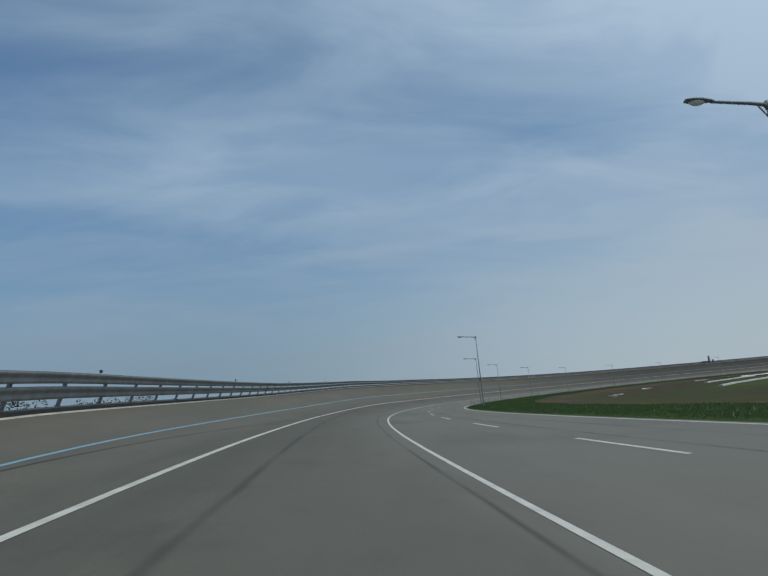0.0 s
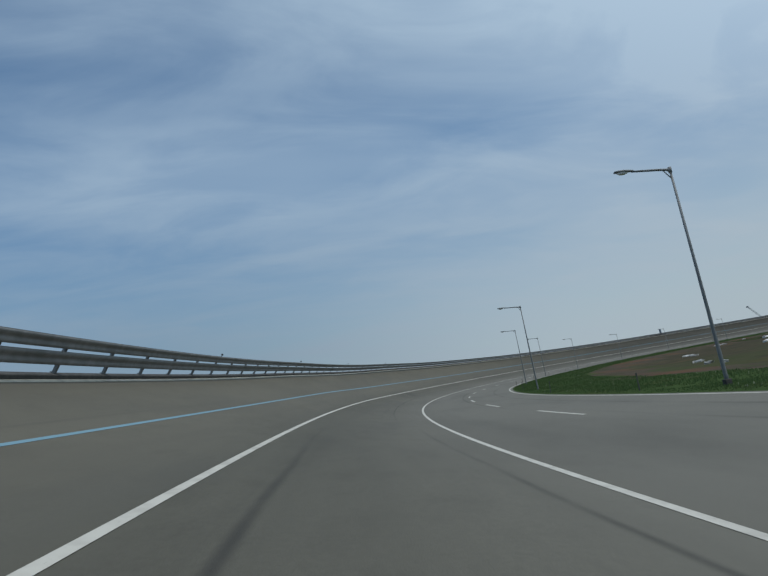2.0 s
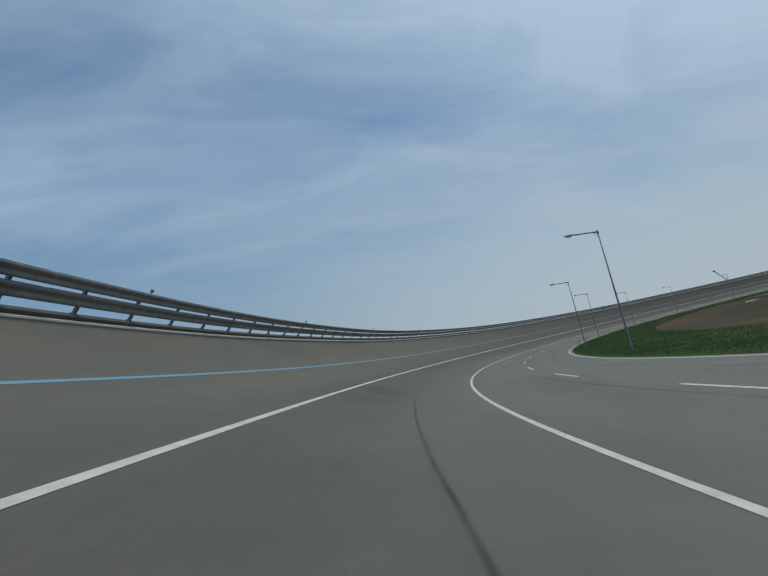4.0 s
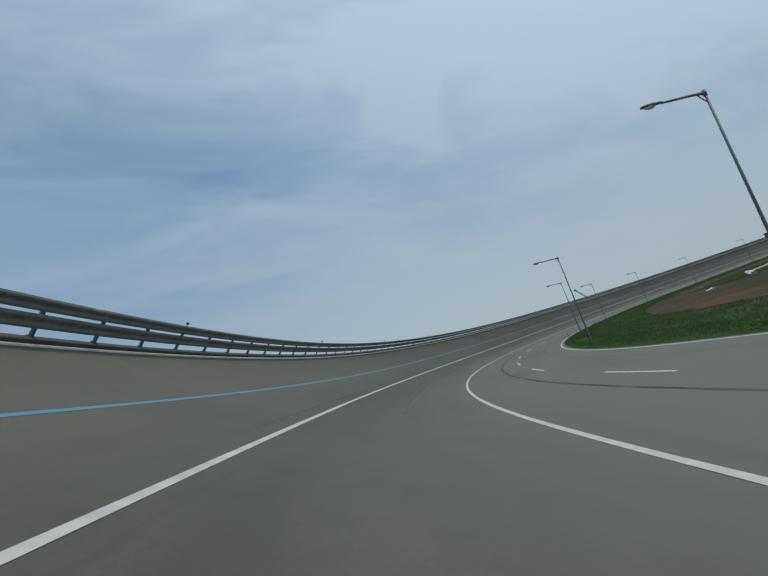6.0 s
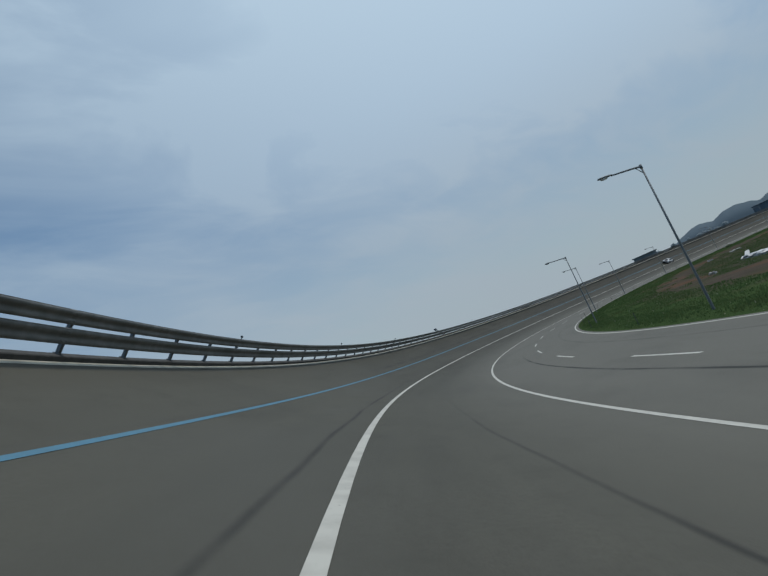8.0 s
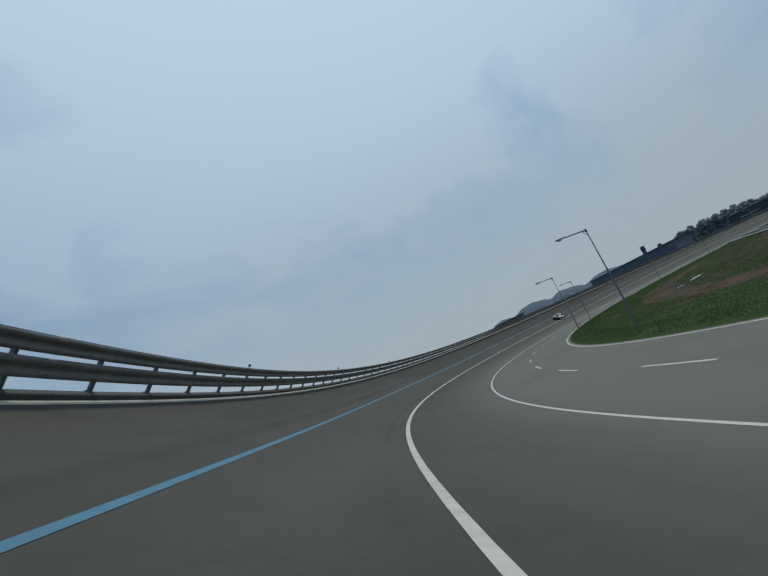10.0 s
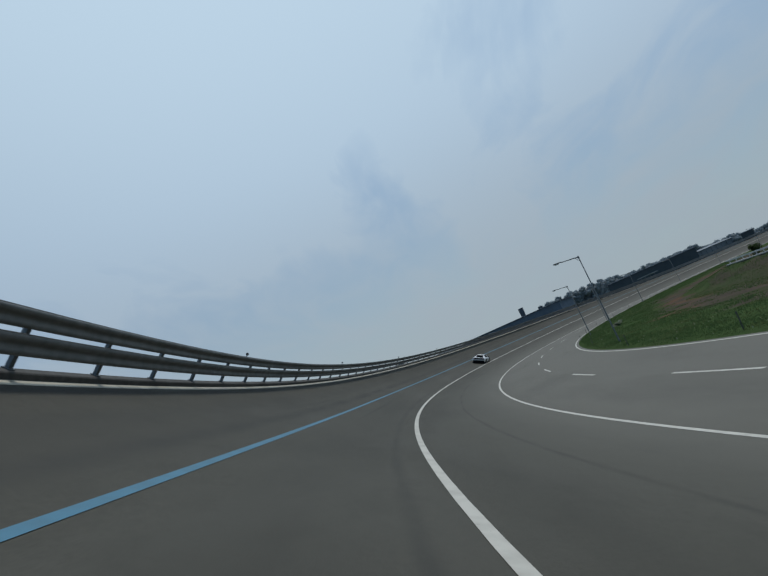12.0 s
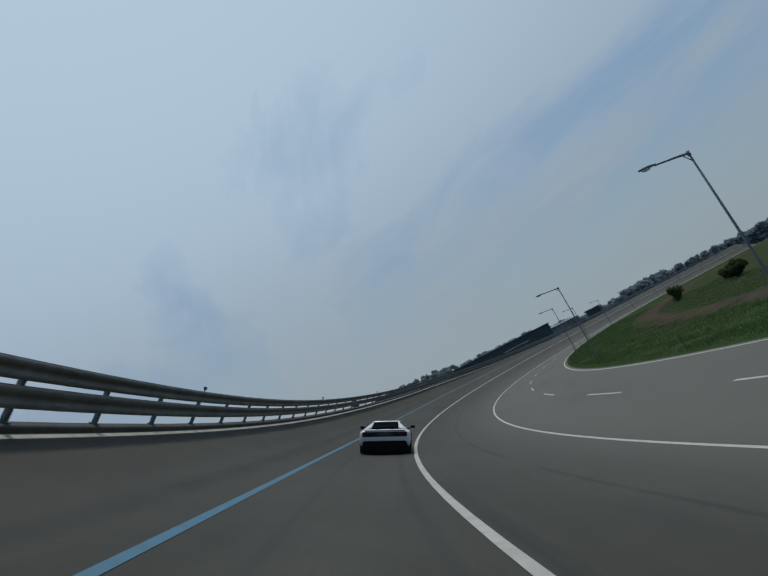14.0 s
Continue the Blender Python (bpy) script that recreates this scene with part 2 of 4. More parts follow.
def paint_material(name, colour, worn, start_colour=None):
    m, n, l, b = material(name, 0.7)
    uv = n.new("ShaderNodeUVMap")
    uv.uv_map = "metres"
    col = mixed(n, l, noise_of(n, l, uv.outputs[0], 2.2, 6, lo=0.42, hi=0.75), colour, worn)
    if start_colour:    # paler where the ride begins
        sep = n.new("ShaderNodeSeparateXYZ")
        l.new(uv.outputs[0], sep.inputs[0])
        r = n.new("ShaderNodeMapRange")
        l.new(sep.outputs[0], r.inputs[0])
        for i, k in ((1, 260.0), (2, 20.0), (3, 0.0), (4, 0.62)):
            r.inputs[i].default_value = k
        col = mixed(n, l, r.outputs[0], col, start_colour)
    col = mixed(n, l, noise_of(n, l, uv.outputs[0], 16.0, 4, lo=0.66, hi=0.8), col, (0.16, 0.155, 0.145))
    l.new(col, b.inputs["Base Color"])
    return m


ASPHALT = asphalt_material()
WHITE_LINE = paint_material("white road paint", (0.50, 0.485, 0.43), (0.36, 0.345, 0.305))
CREAM_LINE = paint_material("cream road paint", (0.48, 0.45, 0.365), (0.30, 0.28, 0.23))
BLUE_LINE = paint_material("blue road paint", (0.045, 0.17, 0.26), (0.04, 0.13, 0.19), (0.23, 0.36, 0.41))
CONCRETE = plain("weathered concrete", (0.048, 0.047, 0.044), (0.072, 0.070, 0.065), 5.0, 0.9, bump=0.3, c3=(0.040, 0.040, 0.038), scale3=0.8)
ZINC = plain("galvanised steel", (0.172, 0.176, 0.172), (0.232, 0.234, 0.228), 3.0, 0.6, 0.15, bump=0.08, c3=(0.14, 0.145, 0.142), scale3=0.5)
POST_ZINC = plain("dull post steel", (0.13, 0.15, 0.16), (0.19, 0.21, 0.22), 8.0, 0.55, 0.6)
POLE_PAINT = plain("grey pole paint", (0.15, 0.165, 0.17), (0.19, 0.205, 0.21), 6.0, 0.6, 0.1)
LENS = plain("clear lamp glass", (0.62, 0.65, 0.66), (0.7, 0.72, 0.72), 9.0, 0.2)
DARK = plain("dark rubber", (0.015, 0.015, 0.016), (0.025, 0.025, 0.026), 20.0, 0.7)


# ---- helpers for meshes ----
def mesh_from(name, verts, faces, mat, uvs=None, smooth=False):
    me = bpy.data.meshes.new(name)
    me.from_pydata([tuple(v) for v in verts], [], faces)
    if uvs is not None:
        lay = me.uv_layers.new(name="metres")
        for lp in me.loops:
            lay.data[lp.index].uv = uvs[lp.vertex_index]
    for mt in (mat if isinstance(mat, (list, tuple)) else [mat]):
        me.materials.append(mt)
    if smooth:
        me.polygons.foreach_set("use_smooth", [True] * len(me.polygons))
    me.update()
    return me


def part(name, bm, mat, parent=None, label="", smooth=False):
    """Links a bmesh, or a ready mesh, as one mesh object under a thing or a part."""
    if isinstance(bm, bmesh.types.BMesh):
        me = bpy.data.meshes.new(name)
        bm.to_mesh(me)
        bm.free()
        for mt in (mat if isinstance(mat, (list, tuple)) else [mat]):
            me.materials.append(mt)
        if smooth:
            me.polygons.foreach_set("use_smooth", [True] * len(me.polygons))
    else:
        me = bm
    ob = new(name, me)
    if parent is not None:
        ob.parent = parent
    if label:
        ob["label"] = label
    return ob


def ribbon(ss, offsets, lift=0.0):
    """Vertices, faces and metre coordinates of a sheet along the track; offsets: distances left of the inner line, or pairs with a height."""
    verts, uvs, faces = [], [], []
    cols = [o if isinstance(o, tuple) else (o, lift) for o in offsets]
    for s in ss:
        for d, u in cols:
            verts.append(at(s, d, u))
            uvs.append((s, d))
    w = len(cols)
    for i in range(len(ss) - 1):
        for j in range(w - 1):
            a = i * w + j
            faces.append((a, a + w, a + w + 1, a + 1))
    return verts, faces, uvs


def add_box(bm, size, m=Matrix(), bevel=0.0):
    r = bmesh.ops.create_cube(bm, size=1.0, matrix=m @ Matrix.Diagonal((*size, 1)))
    if bevel:
        es = list({e for v in r["verts"] for e in v.link_edges})
        bmesh.ops.bevel(bm, geom=es, offset=bevel, segments=2, affect="EDGES", profile=0.6)
    return bm


def add_tube(bm, path, radii, sides=10):
    """A round tube along a list of places."""
    rings = []
    for i, p in enumerate(path):
        a, b = path[max(i - 1, 0)], path[min(i + 1, len(path) - 1)]
        q = (Vector(b) - Vector(a)).to_track_quat("Z", "Y").to_matrix()
        rings.append([bm.verts.new(Vector(p) + q @ Vector((math.cos(k * 2 * math.pi / sides) * radii[i], math.sin(k * 2 * math.pi / sides) * radii[i], 0))) for k in range(sides)])
    for r0, r1 in zip(rings, rings[1:]):
        for k in range(sides):
            bm.faces.new((r0[k], r0[(k + 1) % sides], r1[(k + 1) % sides], r1[k]))
    bm.faces.new(list(reversed(rings[0])))
    bm.faces.new(rings[-1])
    return bm


# ---- the track ----
OFF_CREAM, OFF_BLUE, OFF_LANE, OFF_EDGE, OFF_DASH = 11.077, 8.104, 5.164, -9.092, -4.27
long_ss = list(np.arange(-54, 910, 2.0))
cols = sorted({-9.50, -7.5, -5.5, -2.5, -1.2, 0.8, 1.6, 2.5, 3.4, 4.2, 5.8, 6.6, 7.2, 8.6, 9.4, 10.1, 10.6, 11.3} | {o + k for o in (0.0, OFF_LANE, OFF_BLUE, OFF_CREAM, OFF_EDGE, OFF_DASH) for k in (-0.12, 0.0, 0.12)})
v, f, u = ribbon(long_ss, cols)
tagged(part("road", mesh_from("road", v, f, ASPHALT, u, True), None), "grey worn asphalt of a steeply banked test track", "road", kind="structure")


def line(name, d, width, mat, label):
    vv, ff, uu = ribbon(long_ss, [(d - width / 2, 0.006), (d, 0.007), (d + width / 2, 0.006)])
    tagged(part(name, mesh_from(name, vv, ff, mat, uu, True), None), label, "road marking", kind="structure")


line("lane_line", 0.0, 0.15, WHITE_LINE, "white painted line between the banked lane and apron")
line("lane_line", OFF_LANE, 0.14, WHITE_LINE, "white painted lane line on the banking")
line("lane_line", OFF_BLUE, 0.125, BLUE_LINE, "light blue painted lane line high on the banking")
line("edge_line", OFF_CREAM, 0.15, CREAM_LINE, "cream painted edge line below the guard rail")
line("edge_line", OFF_EDGE, 0.16, WHITE_LINE, "white painted edge line along the grass")
DASH_NO = (-4, 0, 1, 2, 3, 6, 10, 11, 12, 13, 14, 19, 20, 21, 23, 24, 25, 26, 27, 52)
DASH_S = (-50.4, 12.3, 28.0, 43.3, 60.1, 106.5, 173.6, 192.0, 209.2, 227.2, 243.9, 326.9, 342.4, 359.7, 393.4, 410.3, 428.0, 444.8, 460.6, 880.0)
for c in [float(np.interp(k, DASH_NO, DASH_S)) for k in range(-4, 53)]:
    vv, ff, uu = ribbon(list(np.linspace(c - 3.0, c + 3.0, 7)), [(OFF_DASH - 0.075, 0.006), (OFF_DASH + 0.075, 0.006)])
    tagged(part("dash_line", mesh_from("dash_line", vv, ff, WHITE_LINE, uu), None), "short white painted dash between the flat inner lanes", "road marking", "lane dashes", "structure")

# kerb that carries the rail
v, f, u = ribbon(long_ss, [(11.155, -0.02), (11.17, 0.105), (11.185, 0.125), (11.20, 0.131), (11.335, 0.120), (11.35, 0.10), (11.47, -0.5)])
tagged(part("kerb", mesh_from("kerb", v, f, CONCRETE, u), None), "dark weathered concrete kerb under the guard rail", "kerb", kind="structure")

# ---- guard rail ----
rail = tagged(new("guard_rail"), "two galvanised W-beams on leaning posts along the kerb", "guard rail")
RAIL_D, LEAN = 11.28, 0.05      # foot of the posts, and how far their tops lean outwards
TOP = 1.24
# the posts' numbers and places: a little over three metres apart
POST_NO = (-36, -18, 0, 13, 37, 48, 59, 85, 91, 101, 108, 113, 125, 258)
POST_S = (-57.0, -1.4, 54.2, 94.6, 170.2, 203.8, 236.7, 318.2, 335.9, 367.1, 387.7, 403.5, 440.0, 852.0)


def rail_at(s, h, out=0.0):
    """A point on the rail's leaning plane, h up from the road, out metres towards the road."""
    return at(s, RAIL_D + LEAN * h / TOP - out, h)


# profile of a W-beam: height and how far it stands out
WAVE = [(-0.155, 0.0), (-0.145, 0.03), (-0.11, 0.048), (-0.06, 0.04), (-0.025, 0.012), (0.025, 0.012), (0.06, 0.04), (0.11, 0.048), (0.145, 0.03), (0.155, 0.0)]


def beam(name, mid, SPREAD, s_from, s_to):
    ss = list(np.arange(s_from, s_to + 0.01, 2.0))
    verts = [rail_at(s, mid + w * SPREAD, 0.09 + o) for s in ss for w, o in WAVE]
    n = len(WAVE)
    back = [rail_at(s, mid + w * SPREAD, 0.082 + o) for s in ss for w, o in WAVE]
    k = len(verts)
    faces = [(i * n + j, i * n + j + 1, (i + 1) * n + j + 1, (i + 1) * n + j) for i in range(len(ss) - 1) for j in range(n - 1)]
    faces += [tuple(k + x for x in reversed(q)) for q in faces]
    for i in range(len(ss) - 1):
        for j in (0, n - 1):
            faces.append((i * n + j, (i + 1) * n + j, k + (i + 1) * n + j, k + i * n + j))
    part(name, mesh_from(name, verts + back, faces, ZINC, smooth=True), None, rail)


for a in range(-54, 886, 20):
    beam("upper_beam", 1.062, 1.15, a, a + 20)
    beam("lower_beam", 0.602, 1.265, a, a + 20)
bm = bmesh.new()
add_box(bm, (0.09, 0.13, 1.19), Matrix.Translation((0, 0, 0.595)), 0.012)
add_box(bm, (0.16, 0.18, 0.02), Matrix.Translation((0, 0, 0.14)))
post_ob = part("post", bm, POST_ZINC, rail)
first = True
for i in range(-35, 252):
    s = float(np.interp(i, POST_NO, POST_S))
    base, tip = rail_at(s, 0.0), rail_at(s, TOP)
    fwd = (at(s + 0.5, RAIL_D) - at(s - 0.5, RAIL_D)).normalized()
    upv = (tip - base).normalized()
    rgt = fwd.cross(upv).normalized()
    fw = upv.cross(rgt)
    m = Matrix(((rgt.x, fw.x, upv.x, base.x), (rgt.y, fw.y, upv.y, base.y), (rgt.z, fw.z, upv.z, base.z), (0, 0, 0, 1)))
    o = post_ob if first else new("post", post_ob.data)
    o.parent, o.matrix_basis = rail, m
    first = False

# lapped joints of the beams, a hand's width each, with four bolt heads
for mid, stretch in ((1.062, 1.15), (0.602, 1.265)):
    for s in [6.0 + 12.8 * k for k in range(44)]:
        verts = [rail_at(s + ds, mid + w * stretch, 0.094 + o) for ds in (-0.16, 0.16) for w, o in WAVE]
        n = len(WAVE)
        faces = [(j, j + 1, n + j + 1, n + j) for j in range(n - 1)]
        for ds in (-0.09, 0.09):
            for w in (-0.085, 0.085):
                k = len(verts)
                for a, e, t in ((-1, -1, 0), (1, -1, 0), (1, 1, 0), (-1, 1, 0), (-0.6, -0.6, 1), (0.6, -0.6, 1), (0.6, 0.6, 1), (-0.6, 0.6, 1)):
                    verts.append(rail_at(s + ds + a * 0.022, mid + w * stretch + e * 0.022, 0.134 + 0.016 * t))
                faces += [(k + 4, k + 5, k + 6, k + 7)] + [(k + i, k + (i + 1) % 4, k + 4 + (i + 1) % 4, k + 4 + i) for i in range(4)]
        part("joint", mesh_from("joint", verts, faces, ZINC), None, rail)

# ---- lamps along the grass ----
LAMP_S = [-3.3, 60.6, 100.3, 138.1, 176.0, 213.5, 254.8, 292.2, 333.4, 372.8, 412.7, 454.6, 491.1, 533.3] + [572.6 + 39.7 * k for k in range(8)]
LAMP_Z = [8.55, 8.68, 8.04, 8.05, 7.81, 7.58, 7.62, 7.29, 7.68, 7.81, 7.80, 7.72, 7.60, 7.95] + [7.8] * 8      # height of each pole's top
LAMP_D = -11.21


# the low bank that carries the barrier of the inner access road: its end, and the way that it runs
ROAD_END, ROAD_RUN = Vector((300.0, 278.9, 1.50)), Vector((-0.996, -0.087, -0.02))


def bank_z(x, y):
    """Height of that bank's grassy side at a place."""
    k = min(max((x - ROAD_END.x) * ROAD_RUN.x + (y - ROAD_END.y) * ROAD_RUN.y, 0.0), 95.0)
    off = math.hypot(x - ROAD_END.x - k * ROAD_RUN.x, y - ROAD_END.y - k * ROAD_RUN.y)
    return ROAD_END.z + k * ROAD_RUN.z - 0.80 - 0.21 * max(off - 0.6, 0.0)


def ground_z(s, d):
    """Height of the infield at d metres left (negative: right) of the inner line."""
    edge = at(s, -9.50).z
    x = -9.50 - d
    dip = -1.6 * min(x / 26.0, 1.0) ** 1.3
    low = max(edge * max(0.0, 1 - x / 60) + dip, -2.02)
    if 340 < s < 560 and d < -13:
        p = at(s, d)
        over = bank_z(p.x, p.y) - low
        low += 0.5 * (over + math.sqrt(over * over + 0.12))    # a soft foot to the bank
    return low + 0.05 * min(x, 1.0) + 0.10 * noise.noise(Vector((s * 0.07, d * 0.09, 0))) * min(x / 4, 1.0)


LAMP_TALL = 8.9


def street_lamp(s, top, first=None, d=LAMP_D):
    p = at(s, d)
    m = Matrix.Translation((p.x, p.y, top - LAMP_TALL)) @ Matrix.Rotation(-heading(s), 4, "Z")
    if first:
        return copy_thing(first, m)
    lamp = tagged(new("street_lamp"), "tall grey steel street lamp with a single arm", "street lamp", "street lamps along the grass")
    hgt = LAMP_TALL
    bm = bmesh.new()
    add_tube(bm, [(0, 0, -0.3), (0, 0, 0.3), (0, 0, hgt * 0.5), (0, 0, hgt)], [0.085, 0.08, 0.060, 0.044], 12)
    part("pole", bm, POLE_PAINT, lamp, smooth=True)
    bm = bmesh.new()
    add_box(bm, (0.26, 0.26, 1.3), Matrix.Translation((0, 0, -0.50)), 0.03)
    part("footing", bm, CONCRETE, lamp)
    bm = bmesh.new()
    add_tube(bm, [(0.0, 0, hgt - 0.10), (-0.10, 0, hgt + 0.0), (-0.5, 0, hgt + 0.06), (-1.6, 0, hgt + 0.17)], [0.06, 0.058, 0.05, 0.04], 10)
    add_tube(bm, [(0, 0, hgt - 0.14), (0, 0, hgt + 0.10)], [0.075, 0.07], 10)
    add_tube(bm, [(0, 0, hgt - 0.42), (-0.32, 0, hgt + 0.03)], [0.022, 0.022], 6)
    part("arm", bm, POLE_PAINT, lamp, smooth=True)
    bm = bmesh.new()
    c = [(-1.52, 0.05, 0.045), (-1.68, 0.09, 0.07), (-1.9, 0.15, 0.085), (-2.15, 0.16, 0.075), (-2.32, 0.10, 0.05)]
    rings = []
    for x, w, h in c:
        zc = hgt + 0.10 - x * 0.06
        rings.append([bm.verts.new((x, w * math.cos(k * math.pi / 5), zc + (h if k <= 5 else h * 0.55) * math.sin(k * math.pi / 5))) for k in range(10)])
    for r0, r1 in zip(rings, rings[1:]):
        for k in range(10):
            bm.faces.new((r0[k], r0[(k + 1) % 10], r1[(k + 1) % 10], r1[k]))
    bm.faces.new(rings[0]), bm.faces.new(rings[-1])
    bmesh.ops.recalc_face_normals(bm, faces=bm.faces)
    head = part("lamp_head", bm, POLE_PAINT, lamp, smooth=True)
    bm = bmesh.new()
    bmesh.ops.create_uvsphere(bm, u_segments=12, v_segments=7, radius=1.0, matrix=Matrix.Translation((-2.0, 0, hgt + 0.195)) @ Matrix.Diagonal((0.24, 0.12, 0.11, 1)))
    part("lens", bm, LENS, head, "clear drop glass", smooth=True)
    lamp.matrix_basis = m
    return lamp


lamp0 = street_lamp(LAMP_S[0], LAMP_Z[0], None, -9.95)
for s, z in zip(LAMP_S[1:], LAMP_Z[1:]):
    street_lamp(s, z, lamp0)

# ---- land ----
def infield_material():
    m, n, l, b = material("infield grass and earth", 1.0, spec=0.0)
    uv = n.new("ShaderNodeUVMap")
    uv.uv_map = "metres"
    vec = uv.outputs[0]
    grass = mixed(n, l, noise_of(n, l, vec, 0.5, 6), (0.040, 0.068, 0.026), (0.052, 0.082, 0.032))
    grass = mixed(n, l, noise_of(n, l, vec, 0.12, 5, lo=0.5, hi=0.7), grass, (0.056, 0.072, 0.032))
    earth = mixed(n, l, noise_of(n, l, vec, 0.4, 6), (0.064, 0.055, 0.045), (0.092, 0.077, 0.061))
    earth = mixed(n, l, noise_of(n, l, vec, 0.07, 6, lo=0.56, hi=0.70), earth, (0.040, 0.058, 0.023))
    earth = mixed(n, l, noise_of(n, l, vec, 0.10, 4, lo=0.50, hi=0.66, stretch=(0.5, 1.0, 1)), earth, (0.118, 0.072, 0.049))    # turned-up reddish clay
    sep = n.new("ShaderNodeSeparateXYZ")
    l.new(vec, sep.inputs[0])
    wob = n.new("ShaderNodeMath")
    wob.operation = "MULTIPLY_ADD"
    l.new(noise_of(n, l, vec, 0.08, 5, lo=0.2, hi=0.8), wob.inputs[0])
    wob.inputs[1].default_value = 16.0
    l.new(sep.outputs[1], wob.inputs[2])
    r = n.new("ShaderNodeMapRange")
    l.new(wob.outputs[0], r.inputs[0])
    r.inputs[1].default_value, r.inputs[2].default_value = -9.0, -13.0
    far = n.new("ShaderNodeMapRange")
    l.new(wob.outputs[0], far.inputs[0])
    far.inputs[1].default_value, far.inputs[2].default_value = -20.0, -26.0
    # at both ends of the stretch the earth is grown over, but for bare patches
    along = n.new("ShaderNodeMapRange")
    l.new(sep.outputs[0], along.inputs[0])
    for k, val in enumerate((415.0, 470.0, 1.0, 0.12)):
        along.inputs[k + 1].default_value = val
    early = n.new("ShaderNodeMapRange")
    l.new(sep.outputs[0], early.inputs[0])
    for k, val in enumerate((130.0, 230.0, 0.35, 1.0)):
        early.inputs[k + 1].default_value = val
    both = n.new("ShaderNodeMath")
    both.operation = "MULTIPLY"
    l.new(along.outputs[0], both.inputs[0])
    l.new(early.outputs[0], both.inputs[1])
    bare = n.new("ShaderNodeMath")
    bare.operation, bare.use_clamp = "ADD", True
    l.new(both.outputs[0], bare.inputs[0])
    l.new(noise_of(n, l, vec, 0.11, 5, lo=0.54, hi=0.66, stretch=(0.5, 1.3, 1)), bare.inputs[1])

    # a worn brown track through the grass
    track = n.new("ShaderNodeMath")
    track.operation = "ADD"
    l.new(wob.outputs[0], track.inputs[0])
    track.inputs[1].default_value = 16.5
    side = n.new("ShaderNodeMath")
    side.operation = "ABSOLUTE"
    l.new(track.outputs[0], side.inputs[0])
    worn = n.new("ShaderNodeMapRange")
    worn.interpolation_type = "SMOOTHSTEP"
    l.new(side.outputs[0], worn.inputs[0])
    for k, val in enumerate((4.2, 1.2, 0.0, 0.9)):
        worn.inputs[k + 1].default_value = val
    more = n.new("ShaderNodeMath")
    more.operation, more.use_clamp = "ADD", True
    l.new(bare.outputs[0], more.inputs[0])
    l.new(worn.outputs[0], more.inputs[1])

    def bared(x):
        k = n.new("ShaderNodeMath")
        k.operation = "MULTIPLY"
        l.new(x, k.inputs[0])
        l.new(more.outputs[0], k.inputs[1])
        return k.outputs[0]

    dry = mixed(n, l, noise_of(n, l, vec, 0.2, 5), (0.050, 0.052, 0.036), (0.076, 0.066, 0.050))
    land = mixed(n, l, bared(far.outputs[0]), mixed(n, l, bared(r.outputs[0]), grass, earth), dry)
    # meadow takes over towards the middle of the bend
    inner = n.new("ShaderNodeMapRange")
    inner.interpolation_type = "SMOOTHSTEP"
    l.new(wob.outputs[0], inner.inputs[0])
    inner.inputs[1].default_value, inner.inputs[2].default_value = -40.0, -62.0
    meadow = mixed(n, l, noise_of(n, l, vec, 0.02, 4), (0.052, 0.076, 0.031), (0.083, 0.088, 0.045))
    l.new(mixed(n, l, inner.outputs[0], land, meadow), b.inputs["Base Color"])
    bumped(n, l, b, noise_of(n, l, vec, 2.0, 6), 0.6, 0.12)
    return m


INFIELD = infield_material()
MEADOW = plain("dry meadow", (0.05, 0.075, 0.03), (0.085, 0.09, 0.045), 0.02, 1.0, coords="Object", c3=(0.09, 0.085, 0.055), scale3=0.004, spec=0.0)
ss = list(np.arange(-54, 912, 3.0))
ds = [-9.50, -9.9, -10.6, -11.5, -13, -15, -18, -20.5, -23, -25.5, -28, -30.5, -33, -35.5, -38, -40.5, -43, -45.5, -48, -50.5, -53, -57, -62, -68, -75]
verts, uvs, faces = [], [], []
for s in ss:
    for d in ds:
        p = at(s, d)
        verts.append((p.x, p.y, ground_z(s, d) if d < -9.51 else p.z))
        uvs.append((s, d))
w = len(ds)
for i in range(len(ss) - 1):
    for j in range(w - 1):
        a = i * w + j
        faces.append((a, a + 1, a + w + 1, a + w))
tagged(part("infield", mesh_from("infield", verts, faces, INFIELD, uvs, True), None), "rough green verge and bare earth inside the bend", "verge", kind="structure")

# outer embankment under the banking
verts, uvs, faces = [], [], []
for s in ss:
    p0 = at(s, 11.46, 0.0)
    th = heading(s)
    for k, g in enumerate((0.0, 0.5, 3.0, 8.0, 16.0)):
        zz = p0.z + (-0.25, -0.7, -2.4, -5.2, -9.5)[k]
        verts.append((p0.x - math.cos(th) * g, p0.y + math.sin(th) * g, max(zz, -2.3) if k < 4 else -2.3))
        uvs.append((s, -12 - g))
for i in range(len(ss) - 1):
    for j in range(4):
        a = i * 5 + j
        faces.append((a, a + 5, a + 6, a + 1))
tagged(part("embankment", mesh_from("embankment", verts, faces, MEADOW, uvs, True), None), "grassy outer slope that carries the banking", "embankment", kind="structure")

